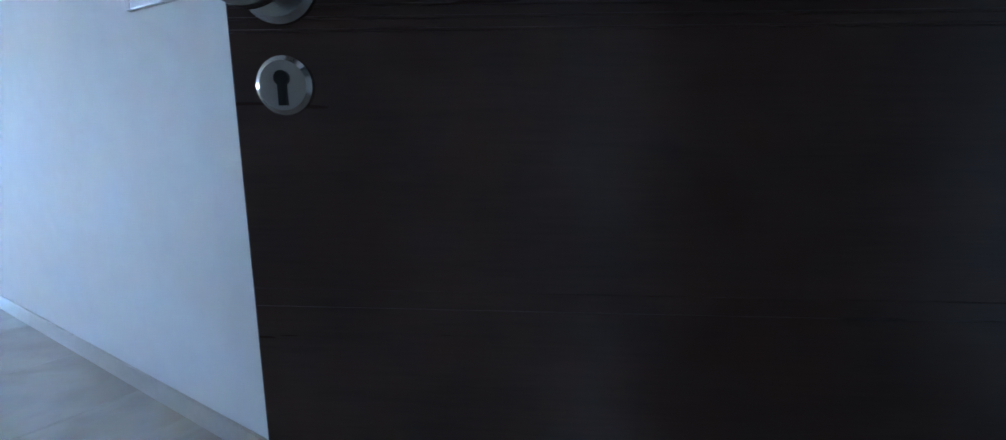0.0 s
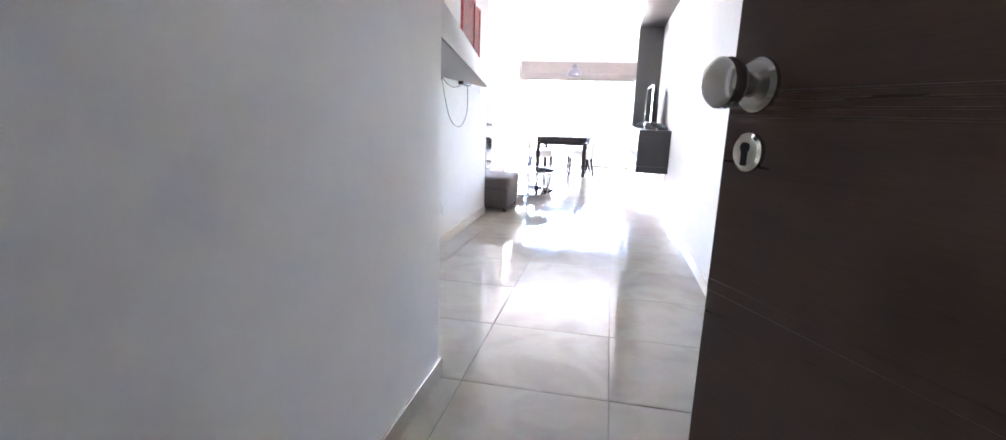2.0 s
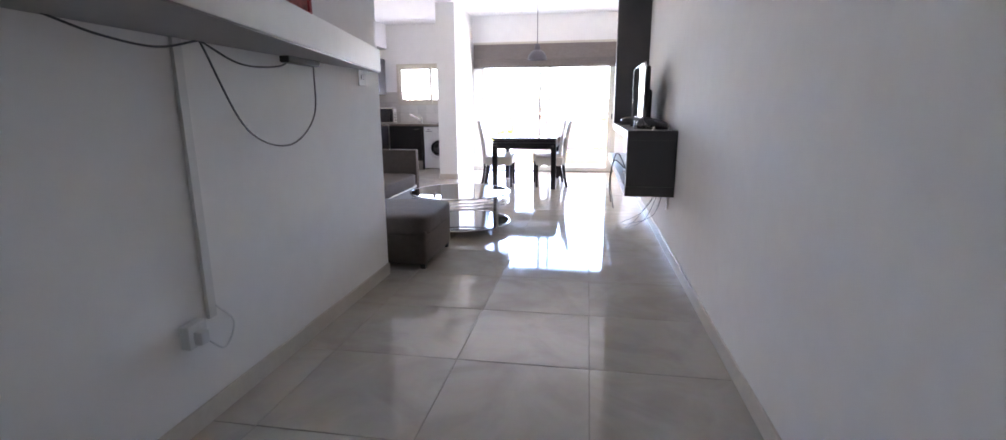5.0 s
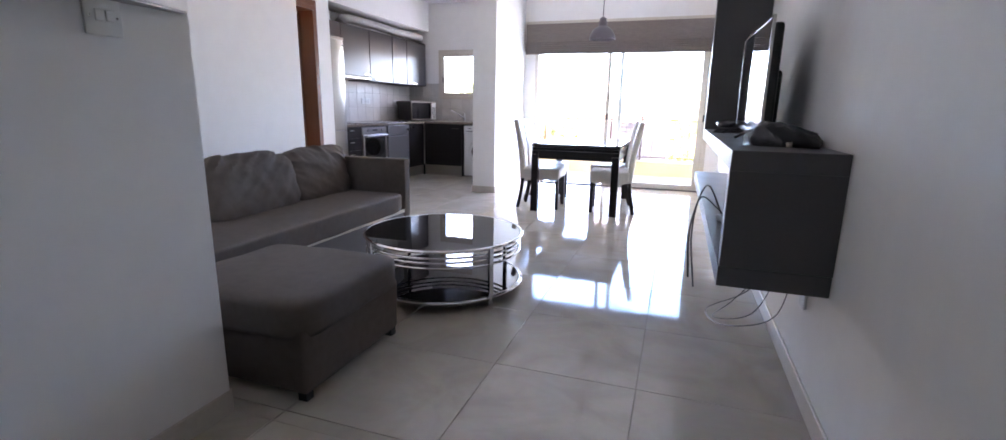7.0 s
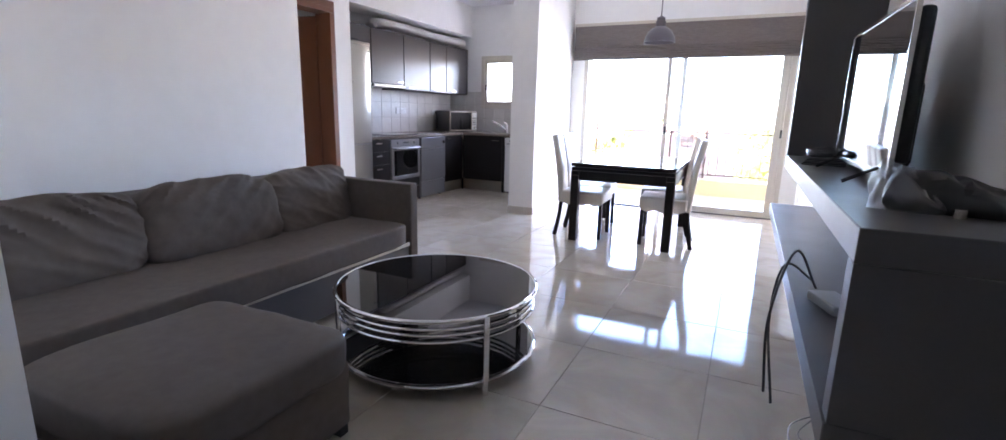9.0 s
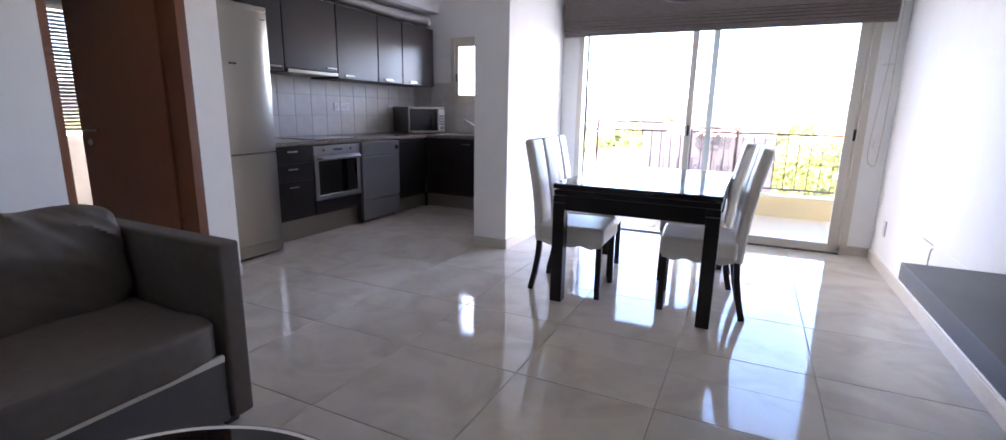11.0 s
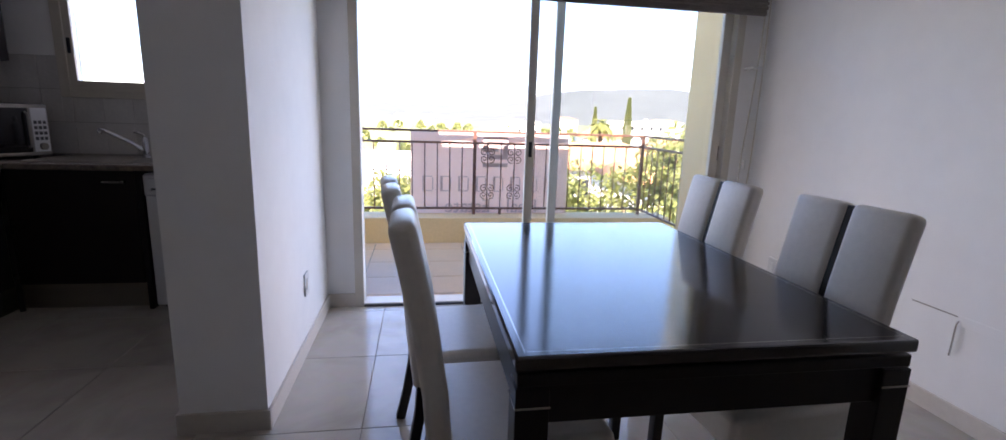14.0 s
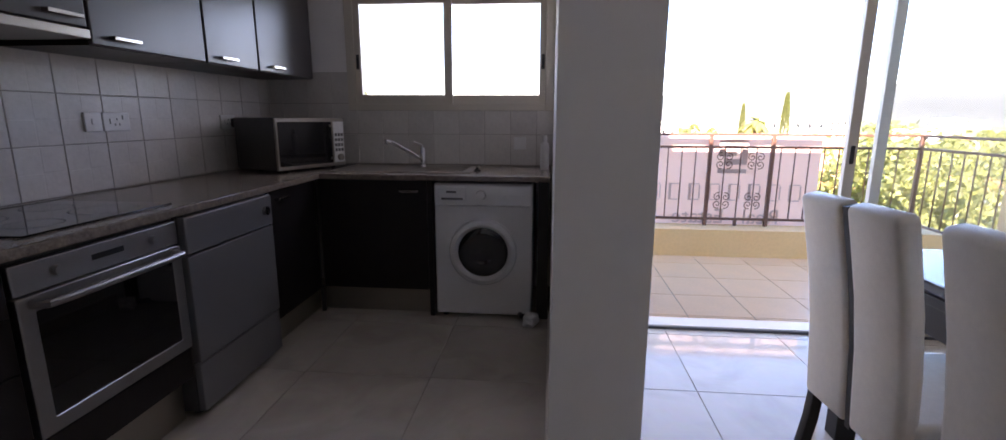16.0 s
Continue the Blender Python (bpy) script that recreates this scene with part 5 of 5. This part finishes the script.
part("sheet", bm, M_BANNER, s)
yb = (-0.022, -0.018)
part("mark", join(B(-0.09, 0.17, *yb, 0.79, 0.84), B(0.12, 0.17, *yb, 0.66, 0.79), B(-0.03, 0.17, *yb, 0.61, 0.66), B(-0.09, -0.04, *yb, 0.69, 0.79), B(-0.04, 0.07, *yb, 0.69, 0.73), B(-0.09, 0.17, *yb, 0.53, 0.57)), M_BANNERINK, s, "grey angular emblem")
for i in range(8):
    xx = -0.71 + i * 0.183
    part("lettering_shape", join(B(xx, xx + 0.024, *yb, 0.27, 0.43), B(xx + 0.098, xx + 0.11, *yb, 0.285, 0.415), B(xx + 0.024, xx + 0.1, *yb, 0.27, 0.28), B(xx + 0.024, xx + 0.1, *yb, 0.42, 0.43)), M_BANNERINK, s)
for word, wx in (("Real", 0.34), ("Estate", -0.24)):
    txt = bpy.data.curves.new("words", "FONT")
    txt.body, txt.size, txt.align_x, txt.extrude = word, 0.2, "CENTER", 0.001
    to = bpy.data.objects.new("words", txt)
    me = bpy.data.meshes.new_from_object(to)
    bm = bmesh.new()
    bm.from_mesh(me)
    bmesh.ops.transform(bm, matrix=Matrix.Translation((wx, -0.02, 0.05)) @ Matrix.Rotation(radians(180), 4, "Z") @ Matrix.Rotation(radians(90), 4, "X"), verts=bm.verts[:])
    part("word", bm, M_BANNERINK, s, "grey word " + word + ", reversed")
    bpy.data.objects.remove(to)

# ---- outside ----
setting("ground", B(-900, 900, 14.7, 1800, -9.6, -9.0), M_GROUND, "dry pale ground of the town below", "ground")
setting("road", B(-30, 30, 30, 36, -9.0, -8.97), M_ROAD, "grey asphalt street", "road")
bm = bmesh.new()
rng = random.Random(5)
n = 90
top, bot = [], []
for i in range(n + 1):
    a = -75 + 150 * i / n
    r = 1500
    h = 24 + 40 * max(0, noise.noise(Vector((i * 0.09, 0.4, 0))) + 0.35) + 8 * noise.noise(Vector((i * 0.5, 2, 0))) + (28 * math.exp(-((a - 20) / 14) ** 2))
    x, y = r * math.sin(radians(a)), r * math.cos(radians(a))
    bot.append(bm.verts.new((x * 0.55, y * 0.55, -10)))
    top.append(bm.verts.new((x, y, h)))
for i in range(n):
    bm.faces.new((bot[i + 1], bot[i], top[i], top[i + 1]))
setting("backdrop", bm, M_HILL, "hazy low hills on the horizon", "hills")


def tree(name, label, x, y, base, h, crown_r, crown_h, leaves, mat_leaf, seed, leaf=0.16):
    rng = random.Random(seed)
    s = thing(name, label, "tree", (x, y, base))
    trunk = C((0, 0, 0), (0.1, 0.05, h * 0.55), h * 0.025, h * 0.015, 10)
    limbs = []
    for i in range(9):
        a = rng.random() * math.tau
        z = h * (0.35 + 0.3 * rng.random())
        e = (crown_r * 0.7 * math.cos(a), crown_r * 0.7 * math.sin(a), z + crown_h * (0.2 + 0.3 * rng.random()))
        limbs.append(C((0.05, 0.03, z), e, h * 0.011, h * 0.003, 7))
    part("trunk", join(trunk, *limbs), M_BARK, s)
    verts, faces = [], []
    blobs = []
    for i in range(26):
        a, u = rng.random() * math.tau, rng.random() ** 0.5
        zz = rng.uniform(-1, 1)
        rr = crown_r * 0.75 * u * math.sqrt(max(0.1, 1 - zz * zz * 0.7))
        blobs.append((Vector((rr * math.cos(a), rr * math.sin(a), h - crown_h / 2 + zz * crown_h * 0.4)), crown_r * rng.uniform(0.22, 0.42)))
    for i in range(leaves):
        c, r = rng.choice(blobs)
        d = Vector((rng.gauss(0, 1), rng.gauss(0, 1), rng.gauss(0, 1))).normalized()
        p = c + d * r * (0.6 + 0.45 * rng.random())
        u = Vector((rng.gauss(0, 1), rng.gauss(0, 1), rng.gauss(0, 1))).normalized() * leaf * rng.uniform(0.6, 1.3)
        v = u.orthogonal().normalized() * leaf * 0.45
        k = len(verts)
        verts += [p - u * 0.5, p + v, p + u * 0.5, p - v]
        faces.append((k, k + 1, k + 2, k + 3))
    me = bpy.data.meshes.new("crown")
    me.from_pydata(verts, [], faces)
    me.materials.append(mat_leaf)
    cr = new("crown", me)
    cr.parent = s
    return s


tree("leafy_tree", "leafy green tree rising beside the balcony", -2.9, 23.5, -9, 8.1, 1.9, 4.8, 6500, M_LEAF, 1, 0.17)
tree("leafy_tree", "broad leafy tree below the balcony corner", 5.4, 24, -9, 9.7, 3.2, 5.4, 12000, M_LEAF, 2, 0.18)
tree("leafy_tree", "leafy green tree in a garden below", 2.3, 25.5, -9, 8.5, 2.5, 4.8, 8000, M_LEAF, 21, 0.17)
tree("leafy_tree", "leafy green tree in a garden below", 0.4, 29.5, -9, 8.7, 2.4, 4.6, 7000, M_LEAF, 22, 0.19)
tree("leafy_tree", "leafy green tree in a garden below", 1.6, 36, -9, 8.6, 3.0, 5.0, 7000, M_LEAF, 3, 0.22)
tree("leafy_tree", "leafy green tree in a garden below", 12.5, 32, -9, 9.0, 3.6, 5.0, 8000, M_LEAF, 6, 0.22)
tree("leafy_tree", "leafy green tree in a garden below", -8.5, 45, -9, 5.6, 2.8, 3.8, 6000, M_LEAF, 7, 0.25)
tree("leafy_tree", "yellow-green tree beyond the kitchen window", -14.3, 40, -9, 12.1, 2.0, 5.0, 5000, M_LEAF, 14, 0.2)
tree("leafy_tree", "leafy green tree in a garden below", -4.0, 34, -9, 7.3, 2.4, 4.6, 5000, M_LEAF, 12, 0.22)
for px, py, ph in ((16.5, 62, 11.8), (-14, 95, 11.5)):
    s = thing("palm_tree", "tall palm with a round fan of fronds among the houses", "tree", (px, py, -9))
    part("trunk", C((0, 0, 0), (0.2, 0, ph - 2), 0.32, 0.22, 12), M_BARK, s)
    rng = random.Random(9)
    for i in range(34):
        a, e = rng.random() * math.tau, rng.uniform(-0.5, 1.2)
        L = rng.uniform(1.6, 2.3)
        verts, faces = [], []
        for k in range(7):
            t = k / 6
            d = Vector((math.cos(a) * math.cos(e), math.sin(a) * math.cos(e), math.sin(e) - 0.7 * t))
            c = Vector((0.2, 0, ph - 2)) + d * L * t
            sd = Vector((-math.sin(a), math.cos(a), 0)) * 0.28 * math.sin(math.pi * (0.1 + 0.85 * t))
            verts += [c - sd + Vector((0, 0, -0.08)), c, c + sd + Vector((0, 0, -0.08))]
        for k in range(6):
            faces += [(3 * k, 3 * k + 1, 3 * k + 4, 3 * k + 3), (3 * k + 1, 3 * k + 2, 3 * k + 5, 3 * k + 4)]
        me = bpy.data.meshes.new("frond")
        me.from_pydata([v[:] for v in verts], [], faces)
        me.materials.append(M_LEAF)
        new("frond", me).parent = s


for cx, cy, ch in ((28.0, 82, 13.5), (36, 120, 13.0)):
    s = thing("cypress", "tall narrow cypress among the houses", "tree", (cx, cy, -9))
    part("trunk", C((0, 0, 0), (0, 0, ch * 0.9), 0.2, 0.05, 8), M_BARK, s)
    rng = random.Random(4)
    verts, faces = [], []
    for i in range(3500):
        t = rng.random() ** 0.8
        a = rng.random() * math.tau
        r = 0.95 * math.sin(math.pi * min(1, 0.12 + 0.88 * (1 - t))) ** 0.8 * rng.uniform(0.6, 1.0) * (1 - 0.5 * t)
        p = Vector((r * math.cos(a), r * math.sin(a), 0.8 + t * (ch - 0.8)))
        u = Vector((rng.gauss(0, 0.4), rng.gauss(0, 0.4), 1)).normalized() * 0.35
        v = u.orthogonal().normalized() * 0.1
        k = len(verts)
        verts += [p - u * 0.5, p + v, p + u * 0.5, p - v]
        faces.append((k, k + 1, k + 2, k + 3))
    me = bpy.data.meshes.new("crown")
    me.from_pydata(verts, [], faces)
    me.materials.append(M_LEAF)
    new("crown", me).parent = s


def house(x, y, w, dp, floors, pitched, rz):
    h = 3.1 * floors
    s = thing("house", "pale rendered town house with a terracotta roof" if pitched else "pale rendered flat-roofed town house", "house", (x, y, -9), rz, "houses of the town")
    part("wall", B(-w / 2, w / 2, -dp / 2, dp / 2, 0, h), M_HOUSE, s)
    if pitched:
        bm = bmesh.new()
        a, b, rise = w / 2 + 0.5, dp / 2 + 0.5, 2.0
        v = [bm.verts.new(p) for p in ((-a, -b, h), (a, -b, h), (a, b, h), (-a, b, h), (-a * 0.4, 0, h + rise), (a * 0.4, 0, h + rise))]
        for f in ((0, 1, 5, 4), (1, 2, 5), (2, 3, 4, 5), (3, 0, 4), (3, 2, 1, 0)):
            bm.faces.new([v[i] for i in f])
        part("roof", bm, M_ROOF, s)
    else:
        part("parapet", B(-w / 2 - 0.1, w / 2 + 0.1, -dp / 2 - 0.1, -dp / 2 + 0.15, h, h + 0.7), M_HOUSE, s)
        part("parapet", B(-w / 2 - 0.1, w / 2 + 0.1, dp / 2 - 0.15, dp / 2 + 0.1, h, h + 0.7), M_HOUSE, s)
        part("water_tank", C((w * 0.2, 0, h), (w * 0.2, 0, h + 1.6), 0.7, seg=14), M_WHITEPL, s)
    for k in range(floors):
        nw = max(2, int(w / 3.2))
        for i in range(nw):
            xx = -w / 2 + w * (i + 0.5) / nw
            part("window", B(xx - 0.55, xx + 0.55, -dp / 2 - 0.03, -dp / 2 + 0.02, k * 3.1 + 0.9, k * 3.1 + 2.2), M_DARKWIN, s)


rng = random.Random(11)
house(17, 44, 11, 9, 2, True, 8)
house(-7.5, 52, 12, 9, 2, False, -5)
house(14, 55, 12, 9, 2, True, 12)
for i in range(46):
    y = 60 + 480 * (i / 46) ** 1.3 + rng.uniform(-8, 8)
    x = rng.uniform(-0.75, 0.75) * (y + 20)
    house(x, y, rng.uniform(9, 18), rng.uniform(8, 12), rng.choice((1, 2, 2, 3)), rng.random() < 0.5, rng.uniform(-20, 20))
bushes_v, bushes_f = [], []
for i in range(260):
    y = rng.uniform(40, 420)
    c = Vector((rng.uniform(-0.8, 0.8) * (y + 15), y, -9))
    rr = rng.uniform(1.5, 3.5)
    for k in range(60):
        d = Vector((rng.gauss(0, 1), rng.gauss(0, 1), abs(rng.gauss(0, 1)) + 0.2)).normalized()
        p = c + Vector((d.x * rr, d.y * rr, d.z * rr * 1.6))
        u = Vector((rng.gauss(0, 1), rng.gauss(0, 1), rng.gauss(0, 1))).normalized() * rr * 0.35
        v = u.orthogonal().normalized() * rr * 0.3
        q = len(bushes_v)
        bushes_v += [p - u, p + v, p + u, p - v]
        bushes_f.append((q, q + 1, q + 2, q + 3))
me = bpy.data.meshes.new("far_trees")
me.from_pydata(bushes_v, [], bushes_f)
me.materials.append(M_LEAF)
tagged(new("far_trees", me), "scattered trees among the distant houses", "trees", kind="stuff")

# ---- tiles ----
TILE_MESH = {}
def tile_piece(key, w, h, t, material, bev):
    k = (key, round(w, 3), round(h, 3))
    if k not in TILE_MESH:
        bm = B(0, w, 0, h, -t, 0)
        bmesh.ops.bevel(bm, geom=[e for e in bm.edges if all(abs(v.co.z) < 1e-6 for v in e.verts)], offset=min(bev, w / 3, h / 3), segments=1, affect="EDGES")
        if key == "wall":
            for axis, at in ((0, w / 2), (1, h / 2)):
                co, no = Vector((0, 0, 0)), Vector((0, 0, 0))
                no[axis] = 1
                for d in (-0.004, 0.0, 0.004):
                    co[axis] = at + d
                    bmesh.ops.bisect_plane(bm, geom=bm.verts[:] + bm.edges[:] + bm.faces[:], plane_co=co, plane_no=no)
                for v in bm.verts:
                    if abs(v.co[axis] - at) < 1e-5 and v.co.z > -1e-4:
                        v.co.z = -0.0009
        TILE_MESH[k] = mesh_of("tile", bm, material)
    return TILE_MESH[k]


def lay(parent, name, rects, ox, oy, px, py, gap, z, material, key):
    x0, x1 = min(r[0] for r in rects), max(r[1] for r in rects)
    y0, y1 = min(r[2] for r in rects), max(r[3] for r in rects)
    for i in range(math.floor((x0 - ox) / px), math.ceil((x1 - ox) / px)):
        for k in range(math.floor((y0 - oy) / py), math.ceil((y1 - oy) / py)):
            for r in rects:
                a, b = max(ox + i * px + gap / 2, r[0]), min(ox + (i + 1) * px - gap / 2, r[1])
                c, d = max(oy + k * py + gap / 2, r[2]), min(oy + (k + 1) * py - gap / 2, r[3])
                if b - a > 0.01 and d - c > 0.01:
                    o = new(name, tile_piece(key, b - a, d - c, 0.004, material, 0.0012))
                    o.location = (a, c, z)
                    o.parent = parent


lay(bpy.data.objects["floor"], "tile", [(XN, 0, -2.0, Y1), (XC, 0, Y1, Y2), (XL, 0, Y2, Y3), (XK, 0, Y3, YW), (XK, PX0, YW, YK)], -0.64, 6.947, 0.63, 0.63, 0.004, 0.0, M_TILE, "floor")
lay(bpy.data.objects["balcony_slab"], "tile", [(DOOR_X0, DOOR_X1, YW + 0.123, YW + 0.252), (-3.0, 0.0, YW + 0.257, 14.45)], -0.64, 12.95, 0.42, 0.42, 0.005, -0.02, M_BTILE, "balcony")
# backsplash, laid flat and turned up
bs = thing("backsplash_west", "grey-white relief tiles on the kitchen wall", "tiling", (XK, 10.42, 0.9))
bs["kind"] = "structure"
part("mortar", B(0, 0.004, 0, YK - 10.42, 0.0, 0.65), M_GROUT, bs)
PITCH = 0.215
for k in range(3):
    for i in range(15):
        y = max(0.0015, -0.165 + i * PITCH + 0.0015)
        wd = min(-0.165 + (i + 1) * PITCH - 0.0015, YK - 10.42 - 0.012) - y
        if wd > 0.02:
            o = new("tile", tile_piece("wall", wd, PITCH - 0.003, 0.006, M_WALLTILE, 0.002))
            o.matrix_basis = Matrix(((0, 0, 1, 0.01), (1, 0, 0, y), (0, 1, 0, 0.004 + k * PITCH + 0.0015), (0, 0, 0, 1)))
            o.parent = bs
bn = thing("backsplash_north", "grey-white tiles below the kitchen window", "tiling", (XK, YK, 0.9))
bn["kind"] = "structure"
part("mortar", join(B(0.012, PX0 - XK, -0.004, 0, 0.0, KW[2] - 0.9), B(0.012, KW[0] - XK, -0.004, 0, KW[2] - 0.9, 0.65)), M_GROUT, bn)
NP = 0.185
EDGE, END, LOW = KW[0] - XK, PX0 - XK, KW[2] - 0.902
for k in range(3):
    z0, top = 0.004 + k * PITCH + 0.0015, min(0.004 + (k + 1) * PITCH - 0.0015, 0.649)
    for i in range(12):
        x0, x1 = max(0.0135, -4.628 - XK + (i - 4) * NP + 0.0015), min(-4.628 - XK + (i - 3) * NP - 0.0015, END)
        cuts = [(x0, x1, top)] if top <= LOW else [(x0, min(x1, EDGE), top), (max(x0, EDGE), x1, LOW)]
        for a, b, z1 in cuts:
            if b - a > 0.012 and z1 - z0 > 0.012:
                o = new("tile", tile_piece("wall", b - a, z1 - z0, 0.006, M_WALLTILE, 0.002))
                o.matrix_basis = Matrix(((1, 0, 0, a), (0, 0, -1, -0.01), (0, 1, 0, z0), (0, 0, 0, 1)))
                o.parent = bn
